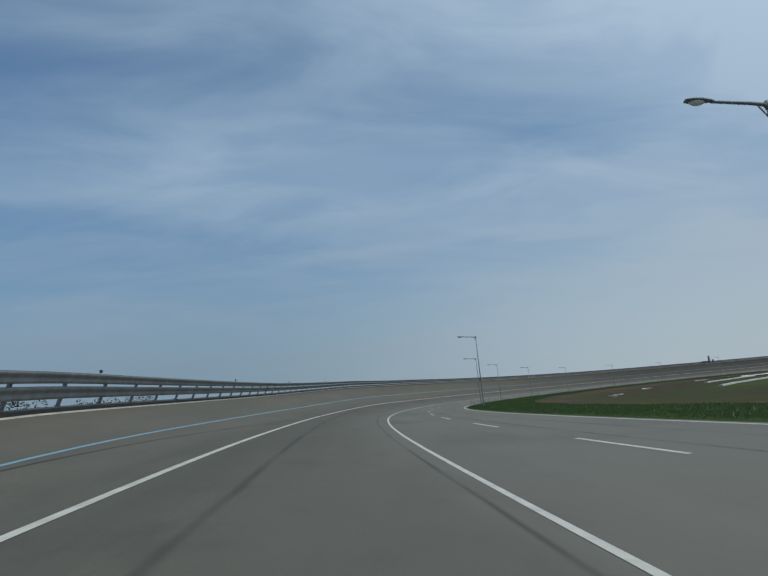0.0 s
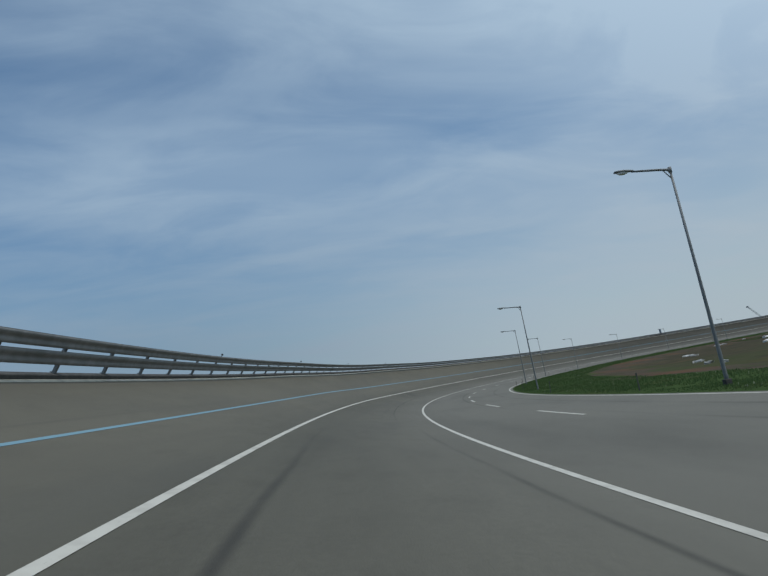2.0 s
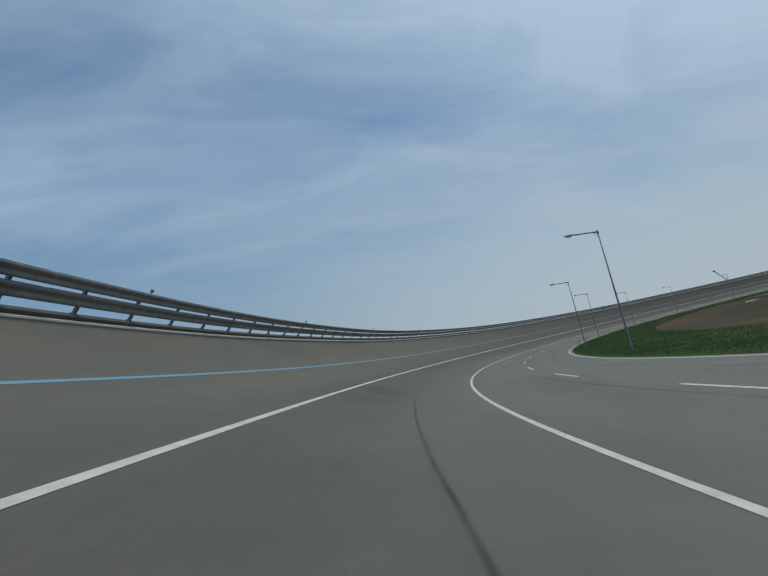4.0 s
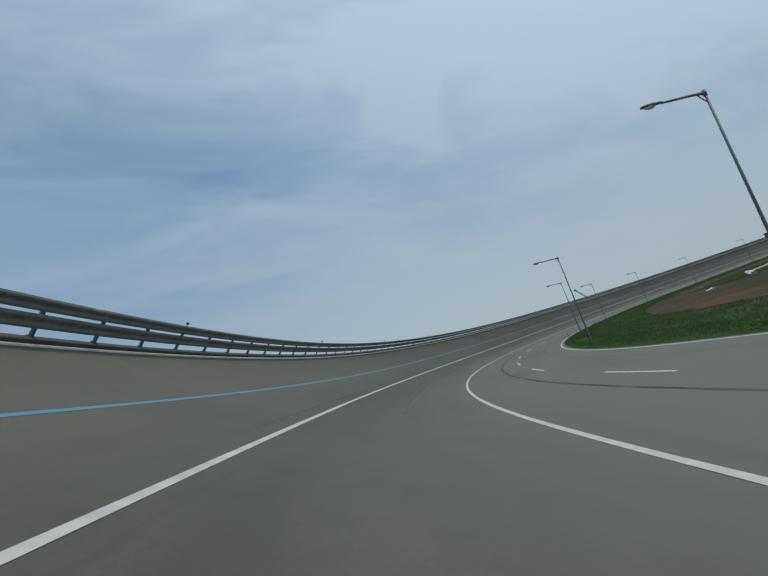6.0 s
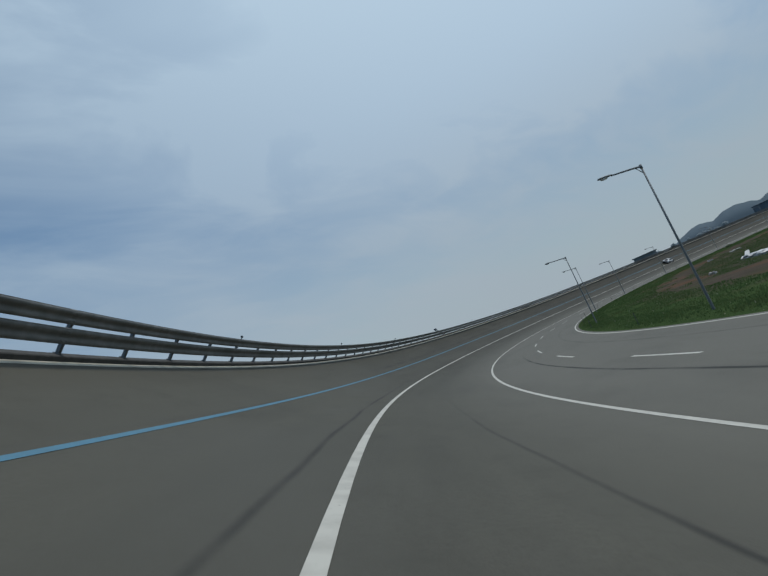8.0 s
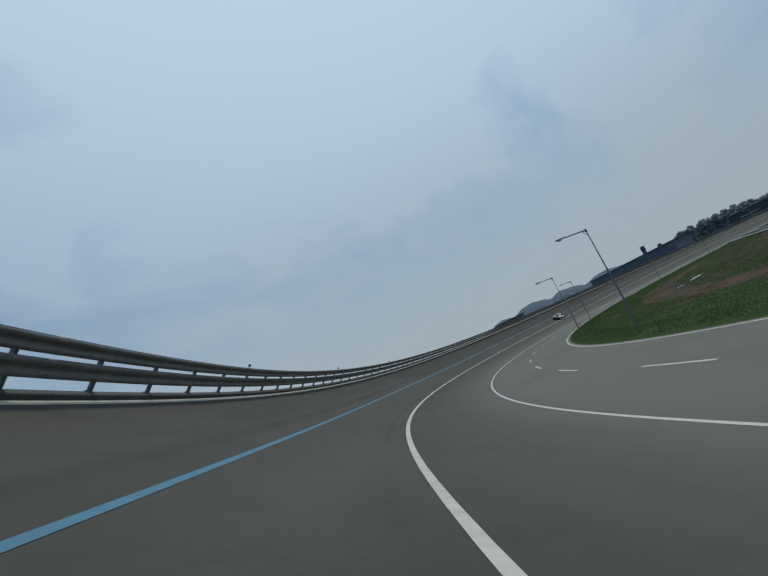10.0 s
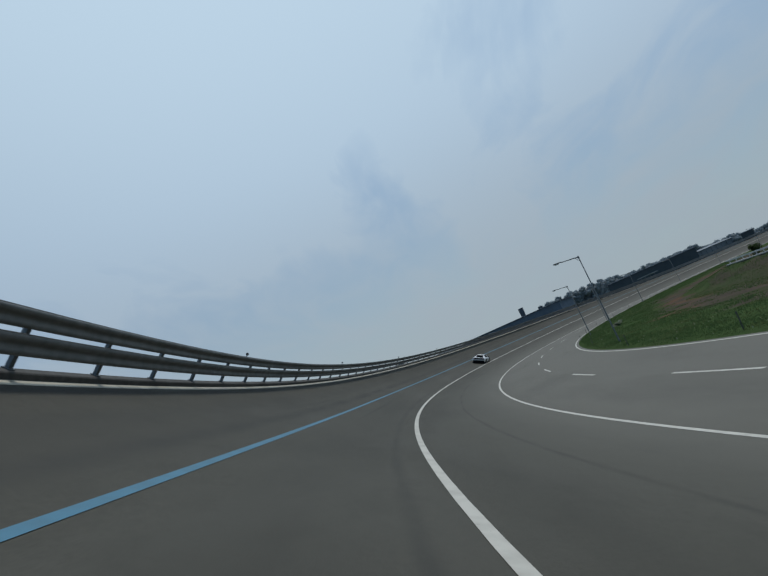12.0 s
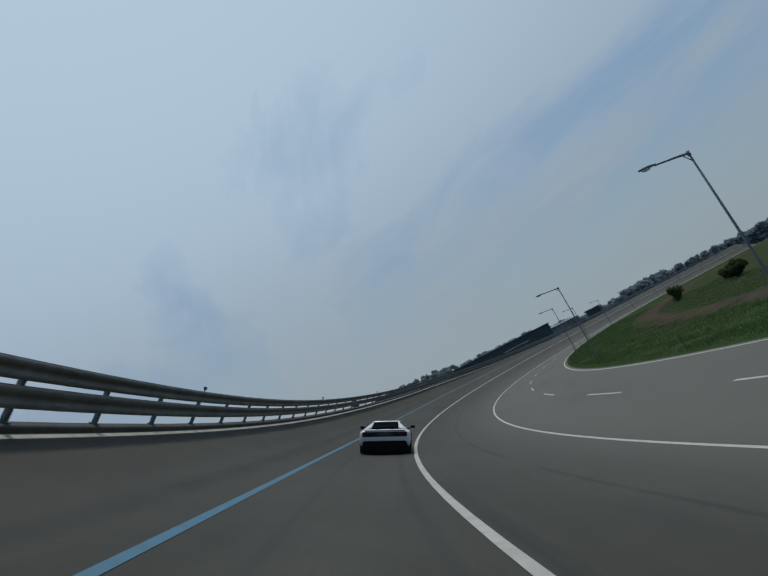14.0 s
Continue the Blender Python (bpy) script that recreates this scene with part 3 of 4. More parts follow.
# the ground, one sheet to the horizon
bm = bmesh.new()
rings = [0, 60, 140, 260, 420, 700, 1200, 2200, 4600]
prev = None
for r in rings:
    if r == 0:
        cur = [bm.verts.new((180, 230, -2.1))]
    else:
        cur = [bm.verts.new((180 + r * math.cos(a * math.pi / 24), 230 + r * math.sin(a * math.pi / 24), -2.1)) for a in range(48)]
    if prev:
        for k in range(48):
            if len(prev) == 1:
                bm.faces.new((prev[0], cur[k], cur[(k + 1) % 48]))
            else:
                bm.faces.new((prev[k], cur[k], cur[(k + 1) % 48], prev[(k + 1) % 48]))
    prev = cur
tagged(part("ground", bm, MEADOW), "flat green and brown land reaching the horizon", "ground", kind="structure")

# the sea beyond the outer slope
SEA, _n, _l, _b = material("calm grey sea", 0.12)
_v = _n.new("ShaderNodeTexCoord").outputs["Object"]
_l.new(mixed(_n, _l, noise_of(_n, _l, _v, 0.01, 4), (0.10, 0.13, 0.145), (0.13, 0.16, 0.175)), _b.inputs["Base Color"])
bumped(_n, _l, _b, noise_of(_n, _l, _v, 0.6, 4), 0.25, 0.3)
verts, faces = [], []
sea_az = list(range(-110, 29, 3))
for az in sea_az:
    i = int(np.argmax((LINE_X - 230) * math.sin(radians(az)) + (LINE_Y - 90) * math.cos(radians(az))))
    rim = max(math.hypot(LINE_X[i] - 230, LINE_Y[i] - 90) + 60, 320)
    for r in (rim, rim + 250, rim + 900, 4550):
        verts.append((230 + r * math.sin(radians(az)), 90 + r * math.cos(radians(az)), -1.95))
for i in range(len(sea_az) - 1):
    for j in range(3):
        k = i * 4 + j
        faces.append((k, k + 4, k + 5, k + 1))
tagged(part("water", mesh_from("water", verts, faces, SEA), None), "calm grey-blue sea beyond the embankment", "sea", kind="structure")

# ---- reflectors and stakes of the track ----
REFLECT = plain("dark reflector plastic", (0.05, 0.055, 0.06), (0.09, 0.09, 0.09), 12.0, 0.4)


def delineator(s, first=None):
    base = rail_at(s, TOP - 0.10)
    right = (at(s, 5) - at(s, 6)).normalized()
    up = (rail_at(s, TOP) - rail_at(s, 0)).normalized()
    fwd = up.cross(right).normalized()
    right = fwd.cross(up)
    m = Matrix(((right.x, fwd.x, up.x, base.x), (right.y, fwd.y, up.y, base.y), (right.z, fwd.z, up.z, base.z), (0, 0, 0, 1)))
    if first:
        return copy_thing(first, m)
    ob = tagged(new("delineator"), "small round road reflector on top of the guard rail", "road reflector", "reflectors on the rail")
    bm = bmesh.new()
    add_tube(bm, [(0, 0, -0.05), (0, 0, 0.13)], [0.018, 0.018], 8)
    part("stem", bm, POST_ZINC, ob)
    bm = bmesh.new()
    add_tube(bm, [(0, -0.03, 0.18), (0, -0.025, 0.18), (0, 0.025, 0.18), (0, 0.03, 0.18)], [0.050, 0.058, 0.058, 0.050], 16)
    disc = part("disc", bm, REFLECT, ob)
    bm = bmesh.new()
    add_tube(bm, [(0, -0.036, 0.18), (0, -0.029, 0.18)], [0.046, 0.051], 14)
    part("lens", bm, REFLECT, disc)
    ob.matrix_basis = m
    return ob


marks = [float(np.interp(k, (-2, 0, 4, 5, 8, 9, 10, 12, 15, 16, 18, 19, 20, 33), (-41.0, 4.0, 92.2, 114.0, 179.4, 204.0, 227.4, 271.5, 336.6, 358.8, 402.6, 427.5, 449.4, 738.0))) for k in range(-2, 31)]
knob = delineator(marks[0])
for s in marks[1:]:
    delineator(s, knob)

STAKE = plain("weathered stake", (0.05, 0.055, 0.05), (0.09, 0.09, 0.08), 7.0, 0.8)


def stake(s, d, first=None):
    p = at(s, d)
    m = Matrix.Translation((p.x, p.y, ground_z(s, d) - 0.1)) @ Matrix.Rotation(-heading(s), 4, "Z") @ Matrix.Rotation(radians(4 * math.sin(s * 3.1)), 4, "Y")
    if first:
        return copy_thing(first, m)
    ob = tagged(new("marker_stake"), "thin dark marker stake at the edge of the grass", "marker stake", "stakes along the verge")
    bm = bmesh.new()
    add_box(bm, (0.05, 0.05, 0.95), Matrix.Translation((0, 0, 0.47)), 0.008)
    part("shaft", bm, STAKE, ob)
    bm = bmesh.new()
    add_box(bm, (0.07, 0.06, 0.12), Matrix.Translation((0, 0, 0.92)), 0.01)
    part("cap", bm, STAKE, ob)
    ob.matrix_basis = m
    return ob


st0 = None
for k in range(27):
    s = 46.5 + 19.9 * k + 0.8 * math.sin(k * 2.3)
    o = stake(s, -10.05 - 0.25 * (k % 2), st0)
    st0 = st0 or o

# ---- the white sports car on the banking ----
CAR_WHITE = plain("white car paint", (0.78, 0.79, 0.80), (0.82, 0.82, 0.82), 2.0, 0.25)
CAR_BLACK = plain("black car plastic", (0.006, 0.006, 0.007), (0.011, 0.011, 0.012), 15.0, 0.75, spec=0.15)
CAR_GLASS, _n, _l, _b = material("tinted car glass", 0.06)
_b.inputs["Base Color"].default_value = (0.010, 0.012, 0.013, 1)
_b.inputs["Specular IOR Level"].default_value, _b.inputs["Roughness"].default_value = 0.0, 0.4
TAIL_RED = plain("dark red tail light", (0.030, 0.006, 0.009), (0.048, 0.009, 0.013), 30.0, 0.3, spec=0.3)
ALLOY = plain("dark alloy", (0.10, 0.10, 0.105), (0.16, 0.16, 0.165), 9.0, 0.35, 0.8)
PLATE = plain("plate grey", (0.045, 0.045, 0.045), (0.06, 0.06, 0.06), 9.0, 0.6)


def loft(sections):
    """A skin over rings of places, capped at both ends."""
    bm = bmesh.new()
    rings = [[bm.verts.new(p) for p in sec] for sec in sections]
    n = len(rings[0])
    for r0, r1 in zip(rings, rings[1:]):
        for k in range(n):
            bm.faces.new((r0[k], r0[(k + 1) % n], r1[(k + 1) % n], r1[k]))
    bm.faces.new(rings[0])
    bm.faces.new(rings[-1])
    bmesh.ops.recalc_face_normals(bm, faces=bm.faces)
    return bm


def mirror_ring(y, half):
    """A closed ring at y from the right half of a cross section, from bottom middle to top middle."""
    return [(x, y, z) for x, z in half] + [(-x, y, z) for x, z in reversed(half) if x > 1e-4]


def sports_car(m):
    car = tagged(new("sports_car"), "low white two-seat sports car with dark rear bumper", "car")
    # rear to front: y, floor, waist width, waist height, shoulder width, shoulder height, deck height
    rows = [(-2.14, 0.48, 0.86, 0.60, 0.84, 0.78, 0.80), (-2.08, 0.40, 0.90, 0.58, 0.87, 0.82, 0.86), (-1.85, 0.24, 0.94, 0.55, 0.90, 0.83, 0.90),
            (-1.35, 0.17, 0.95, 0.54, 0.91, 0.84, 0.93), (-0.7, 0.15, 0.92, 0.50, 0.88, 0.80, 0.92), (0.0, 0.14, 0.90, 0.48, 0.86, 0.75, 0.84),
            (0.7, 0.14, 0.90, 0.47, 0.86, 0.70, 0.76), (1.3, 0.15, 0.92, 0.46, 0.88, 0.66, 0.70), (1.8, 0.17, 0.88, 0.42, 0.80, 0.55, 0.58), (2.12, 0.22, 0.70, 0.36, 0.62, 0.44, 0.46)]
    secs = []
    for y, zf, ww, wz, sw, sz, dz in rows:
        secs.append(mirror_ring(y, [(0, zf), (ww * 0.90, zf), (ww * 0.985, (zf + wz) / 2), (ww, wz), ((ww + sw) / 2 + 0.012, (wz + sz) / 2 + 0.02), (sw, sz), (sw * 0.86, sz * 0.35 + dz * 0.65), (sw * 0.5, dz), (0, dz)]))
    body = part("body", loft(secs), CAR_WHITE, car, smooth=True)
    cab = [(-1.78, 0.60, 0.90, 0.30), (-1.30, 0.68, 0.88, 0.99), (-0.75, 0.74, 0.86, 1.13), (-0.15, 0.74, 0.82, 1.165), (0.25, 0.73, 0.79, 1.13), (0.75, 0.70, 0.74, 0.95), (1.12, 0.62, 0.68, 0.74)]
    secs = []
    for y, w, z0, zt in cab:
        zt = max(zt, z0 + 0.02)
        k = (zt - z0) / 0.34
        secs.append(mirror_ring(y, [(0, z0 - 0.1), (w, z0 - 0.1), (w, z0), (w - 0.10 * k, z0 + (zt - z0) * 0.55), (w - 0.20 * k, z0 + (zt - z0) * 0.93), (w - 0.30 * k, zt), (0, zt)]))
    part("greenhouse", loft(secs), CAR_GLASS, car, "tinted glass cabin", smooth=False)
    # roof skin and pillars over the glass
    secs = []
    for y, w, zt in ((-1.32, 0.45, 1.005), (-0.95, 0.50, 1.085), (-0.6, 0.53, 1.15), (-0.1, 0.53, 1.178), (0.25, 0.51, 1.145)):
        secs.append(mirror_ring(y, [(0, zt - 0.03), (w, zt - 0.05), (w + 0.01, zt - 0.025), (w - 0.04, zt), (0, zt + 0.004)]))
    roof = part("roof", loft(secs[2:]), CAR_WHITE, car, smooth=True)
    for sgn in (-1, 1):
        bm = bmesh.new()
        sail = [(0.44, 0.54, -0.55, 1.155), (0.47, 0.66, -0.95, 1.09), (0.49, 0.78, -1.35, 1.00), (0.52, 0.86, -1.75, 0.915)]
        secs = [[(sgn * a, y, z + 0.012), (sgn * (a + c) / 2, y, z + 0.004), (sgn * c, y, z - 0.075), (sgn * c, y, z - 0.14), (sgn * a, y, z - 0.05)] for a, c, y, z in sail]
        bm.free()
        bm = loft(secs)
        part("rear_pillar", bm, CAR_WHITE, car, smooth=True)
        bm = bmesh.new()
        add_tube(bm, [(sgn * 0.52, 0.22, 1.13), (sgn * 0.60, 0.70, 0.95), (sgn * 0.66, 1.10, 0.74)], [0.03, 0.03, 0.03], 8)
        part("front_pillar", bm, CAR_WHITE, car, smooth=True)
    # engine lid with louvres under the rear window
    lid = part("engine_lid", add_box(bmesh.new(), (0.92, 0.36, 0.03), pose(0, -1.58, 0.945, -8), 0.012), CAR_BLACK, car, "black louvred engine lid")
    for k in range(4):
        part("louvre", add_box(bmesh.new(), (0.74, 0.06, 0.02), pose(0, -1.46 - 0.08 * k, 0.966 - 0.010 * k, -20), 0.005), CAR_BLACK, lid)
    part("rear_window", add_box(bmesh.new(), (0.92, 0.02, 0.46), pose(0, -1.06, 1.055, -68), 0.005), CAR_GLASS, car, "dark tinted rear glass")
    lip = part("spoiler", add_box(bmesh.new(), (1.50, 0.16, 0.025), pose(0, -2.05, 0.885, 8), 0.01), CAR_WHITE, car)
    for sgn in (-1, 1):
        part("spoiler_foot", add_box(bmesh.new(), (0.10, 0.07, 0.05), pose(sgn * 0.26, -1.99, 0.925), 0.01), CAR_BLACK, lip)
    # tail: dark strip with a light at each end
    strip = part("tail_panel", add_box(bmesh.new(), (1.62, 0.05, 0.17), pose(0, -2.135, 0.735), 0.02), CAR_BLACK, car, "black mesh tail panel")
    for k in range(7):
        part("grille_bar", add_box(bmesh.new(), (0.76, 0.012, 0.008), pose(0, -2.163, 0.672 + 0.021 * k)), REFLECT, strip)
    for sgn in (-1, 1):
        light = part("tail_light", add_box(bmesh.new(), (0.37, 0.05, 0.15), pose(sgn * 0.60, -2.146, 0.738), 0.02), TAIL_RED, car, "dark red tail light")
        for j in range(3):
            part("lamp_cell", add_box(bmesh.new(), (0.09, 0.012, 0.10), pose(sgn * 0.60 + (j - 1) * 0.115, -2.172, 0.738), 0.008), TAIL_RED, light)
    part("number_plate", add_box(bmesh.new(), (0.36, 0.012, 0.11), pose(0, -2.172, 0.74), 0.004), PLATE, car, "dark number plate holder")
    # black lower bumper, wider below, with fins and pipes
    secs = [mirror_ring(y, [(0, 0.10), (0.90 - t, 0.10), (0.88 - t, 0.24), (0.78 - t, 0.47), (0.74 - t, 0.50), (0, 0.50)]) for y, t in ((-2.175, 0.03), (-2.16, 0.0), (-1.95, 0.0))]
    bump = part("rear_bumper", loft(secs), CAR_BLACK, car, "black plastic lower bumper")
    for x in (-0.45, -0.15, 0.15, 0.45):
        part("diffuser_fin", add_box(bmesh.new(), (0.02, 0.22, 0.13), pose(x, -2.10, 0.16), 0.004), CAR_BLACK, bump)
    for x in (-0.56, 0.56):
        bm = bmesh.new()
        add_tube(bm, [(x, -2.21, 0.27), (x, -2.10, 0.27)], [0.05, 0.05], 14)
        part("exhaust", bm, CAR_BLACK, bump)
    for sgn in (-1, 1):
        bm = bmesh.new()
        add_tube(bm, [(sgn * 0.80, 0.42, 0.84), (sgn * 0.98, 0.40, 0.90)], [0.025, 0.02], 8)
        arm = part("mirror_arm", bm, CAR_BLACK, car)
        part("mirror", add_box(bmesh.new(), (0.18, 0.10, 0.11), pose(sgn * 1.02, 0.40, 0.92), 0.03), CAR_BLACK, arm, "black door mirror")
        part("side_intake", add_box(bmesh.new(), (0.02, 0.42, 0.20), pose(sgn * 0.925, -0.72, 0.52), 0.006), CAR_BLACK, car)
        for yy, wd in ((-1.30, 0.30), (1.30, 0.24)):
            bm = bmesh.new()
            x0, x1 = sgn * (0.955 - wd), sgn * 0.955
            add_tube(bm, [(x0, yy, 0.325), (x0 + sgn * 0.03, yy, 0.325), (x1 - sgn * 0.03, yy, 0.325), (x1, yy, 0.325)], [0.29, 0.325, 0.325, 0.29], 28)
            tyre = part("tyre", bm, DARK, car, smooth=False)
            bm = bmesh.new()
            add_tube(bm, [(x1 - sgn * 0.02, yy, 0.325), (x1 + sgn * 0.006, yy, 0.325)], [0.245, 0.22], 24)
            part("rim", bm, ALLOY, tyre)
            bm = bmesh.new()
            add_tube(bm, [(x0 - sgn * 0.0, yy, 0.335), (x1 - sgn * 0.012, yy, 0.335)], [0.37, 0.37], 28)
            part("wheel_arch", bm, CAR_BLACK, car)
    car.matrix_basis = m
    return car


sports_car(frame_at(456.3, 6.27, 0.0) @ Matrix.Scale(1.09, 4))

# ---- things inside the bend ----
def land_z(x, y):
    """Height of the infield under a place, from the nearest station of the track."""
    i = int(np.argmin((LINE_X - x) ** 2 + (LINE_Y - y) ** 2))
    s = float(SS[i])
    th = heading(s)
    d = -(x - LINE_X[i]) * math.cos(th) + (y - LINE_Y[i]) * math.sin(th)
    return max(ground_z(s, d), -2.1) if d > -75 else -2.1


SHEETING = plain("white plastic sheeting", (0.66, 0.67, 0.67), (0.78, 0.78, 0.77), 1.2, 0.55, bump=0.4, dist=0.05, c3=(0.45, 0.44, 0.41), scale3=0.6)
PALE = plain("pale concrete", (0.50, 0.50, 0.48), (0.62, 0.62, 0.60), 2.0, 0.85, bump=0.2, c3=(0.36, 0.35, 0.33), scale3=0.5)


def tarp(x, y, length, width, turn, seed, heap=0.0):
    """A crumpled length of sheeting lying on the earth, or over a heap of it."""
    rnd = random.Random(seed)
    nx, ny = 30, 7
    verts, faces = [], []
    for i in range(nx):
        for j in range(ny):
            u, v = i / (nx - 1), j / (ny - 1)
            px = (u - 0.5) * length + rnd.uniform(-0.2, 0.2)
            py = (v - 0.5) * width * (0.6 + 0.5 * noise.noise(Vector((u * 3, seed, 0)))) + 0.6 * noise.noise(Vector((u * 2, seed + 9, 1))) + rnd.uniform(-0.25, 0.25)
            pz = 0.06 + (0.22 * abs(noise.noise(Vector((u * 7, v * 3, seed)))) + heap * (0.8 + 0.5 * noise.noise(Vector((u * 9, v, seed))))) * (1 if 0 < j < ny - 1 else 0.2)
            verts.append((px, py, pz))
    n = len(verts)
    verts += [(a, b, -0.15) for a, b, _ in verts]
    for i in range(nx - 1):
        for j in range(ny - 1):
            a = i * ny + j
            faces.append((a, a + ny, a + ny + 1, a + 1))
    edge = [i * ny for i in range(nx)] + [(nx - 1) * ny + j for j in range(1, ny)] + [i * ny + ny - 1 for i in range(nx - 2, -1, -1)] + [j for j in range(ny - 2, 0, -1)]
    for a, b in zip(edge, edge[1:] + edge[:1]):
        faces.append((a, b, n + b, n + a))
    ob = part("tarpaulin", mesh_from("tarpaulin", verts, faces, SHEETING, smooth=True), None)
    ob.matrix_basis = Matrix.Translation((x, y, land_z(x, y) + 0.12)) @ Matrix.Rotation(radians(turn), 4, "Z")
    tagged(ob, "crumpled white plastic sheeting on bare earth", "plastic sheet", "white sheeting on the infield")


for row in ((92.9, 221.3, 6.0, 1.6, 40, 1), (89.0, 214.0, 3.0, 1.0, 70, 2), (64.5, 180.2, 4.0, 0.9, 35, 3), (57.5, 168.8, 3.0, 0.8, 50, 10), (56.2, 164.2, 2.2, 0.7, 60, 11),
            (168.6, 275.6, 27.0, 1.6, 29, 4, 0.42), (140.0, 268.5, 7.0, 0.9, 22, 12),
            (240.4, 294.4, 3.4, 1.3, -20, 6), (228.5, 297.6, 2.0, 0.6, -10, 7), (161.3, 282.8, 1.5, 0.5, 30, 8)):
    tarp(*row)


def concrete_strip(a, b, width, height, name, label):
    """A low bar of concrete between two places on the land, with a bevelled top."""
    a, b = Vector(a), Vector(b)
    n = max(2, int((b - a).length / 4))
    dirv = (b - a).normalized()
    side = Vector((-dirv.y, dirv.x, 0)) * width / 2
    verts, faces = [], []
    for i in range(n + 1):
        p = a.lerp(b, i / n)
        z = land_z(p.x, p.y)
        for q, h in ((-1, -0.2), (-1, height - 0.04), (-0.85, height), (0.85, height), (1, height - 0.04), (1, -0.2)):
            verts.append((p.x + side.x * q, p.y + side.y * q, z + h))
    for i in range(n):
        for j in range(5):
            k = i * 6 + j
            faces.append((k, k + 6, k + 7, k + 1))
    faces += [tuple(range(6)), tuple(range(n * 6 + 5, n * 6 - 1, -1))]
    return tagged(part(name, mesh_from(name, verts, faces, PALE), None), label, "concrete channel", kind="")


concrete_strip((108.8, 215.3), (158.0, 262.3), 0.9, 0.35, "drain_channel", "pale concrete drain channel on the infield")
concrete_strip((77.0, 159.5), (117.0, 196.0), 0.8, 0.32, "drain_channel", "pale concrete drain channel on the infield")
concrete_strip((179.0, 281.5), (206.0, 286.0), 0.8, 0.35, "drain_channel", "pale concrete drain channel on the infield")

# barrier of the inner access road, on its low bank
par = tagged(new("road_barrier"), "low pale road barrier on a long concrete base", "barrier")
turn = math.atan2(ROAD_RUN.y, ROAD_RUN.x)
BARS, BAY = 40, 2.0
for k in range(BARS):
    c = ROAD_END + ROAD_RUN * (BAY * (k + 0.5))
    m = Matrix.Translation(c) @ Matrix.Rotation(turn, 4, "Z") @ Matrix.Rotation(0.02, 4, "Y")
    part("base_block", add_box(bmesh.new(), (BAY - 0.03, 0.44, 0.70), Matrix.Translation((0, 0, -0.98)), 0.03), CONCRETE, par).matrix_basis = m
    part("kerb_cap", add_box(bmesh.new(), (BAY - 0.02, 0.56, 0.18), Matrix.Translation((0, 0, -0.58)), 0.03), PALE, par).matrix_basis = m
    part("rail_board", add_box(bmesh.new(), (BAY - 0.02, 0.07, 0.26), Matrix.Translation((0, -0.06, 0.05)), 0.02), PALE, par).matrix_basis = m
    part("rail_post", add_box(bmesh.new(), (0.12, 0.12, 0.70), Matrix.Translation((0, 0.03, -0.20)), 0.015), PALE, par).matrix_basis = m


# ---- shrubs and trees ----
def through_leaf(n, l, col):
    """Thin leaves: half the light is thrown back, half passes through."""
    dif, tra, mx = n.new("ShaderNodeBsdfDiffuse"), n.new("ShaderNodeBsdfTranslucent"), n.new("ShaderNodeMixShader")
    l.new(col, dif.inputs[0])
    l.new(col, tra.inputs[0])
    mx.inputs[0].default_value = 0.5
    l.new(dif.outputs[0], mx.inputs[1])
    l.new(tra.outputs[0], mx.inputs[2])
    l.new(mx.outputs[0], n["Material Output"].inputs[0])


def leaf_material(name, c1, c2, c3):
    m, n, l, b = material(name, 0.85, spec=0.2)
    g = n.new("ShaderNodeNewGeometry")
    col = mixed(n, l, g.outputs["Random Per Island"], c1, c2)
    vec = n.new("ShaderNodeTexCoord").outputs["Object"]
    col = mixed(n, l, noise_of(n, l, vec, 0.5, 3), col, c3)
    through_leaf(n, l, col)
    return m


SHRUB = leaf_material("shrub leaves", (0.055, 0.085, 0.036), (0.090, 0.130, 0.055), (0.07, 0.09, 0.042))
YOUNG = leaf_material("young leaves", (0.05, 0.065, 0.04), (0.085, 0.10, 0.06), (0.07, 0.075, 0.05))
BLOSSOM = leaf_material("pale flowering shrub", (0.22, 0.27, 0.17), (0.56, 0.58, 0.50), (0.28, 0.32, 0.22))
BARK = plain("bark", (0.05, 0.04, 0.03), (0.09, 0.075, 0.06), 5.0, 0.9, bump=0.4)
# distance haze is mixed into the leaf colour, hence the pale blue-grey
FAR_TREE = leaf_material("far trees with painted haze", (0.30, 0.35, 0.375), (0.315, 0.365, 0.39), (0.305, 0.355, 0.38))


def leaf_quads(rnd, centre, radii, count, size, verts, faces):
    for _ in range(count):
        while True:
            q = Vector((rnd.uniform(-1, 1), rnd.uniform(-1, 1), rnd.uniform(-1, 1)))
            if 0.15 < q.length < 1:
                break
        q = q.normalized() * (q.length ** 0.4)
        c = Vector(centre) + Vector((q.x * radii[0], q.y * radii[1], q.z * radii[2]))
        a = Vector((rnd.gauss(0, 1), rnd.gauss(0, 1), rnd.gauss(0, 1))).normalized()
        b = a.cross(Vector((rnd.gauss(0, 1), rnd.gauss(0, 1), rnd.gauss(0, 1)))).normalized()
        s = size * rnd.uniform(0.6, 1.4)
        k = len(verts)
        verts += [c - a * s, c + b * s * 0.5, c + a * s, c - b * s * 0.5]
        faces.append((k, k + 1, k + 2, k + 3))


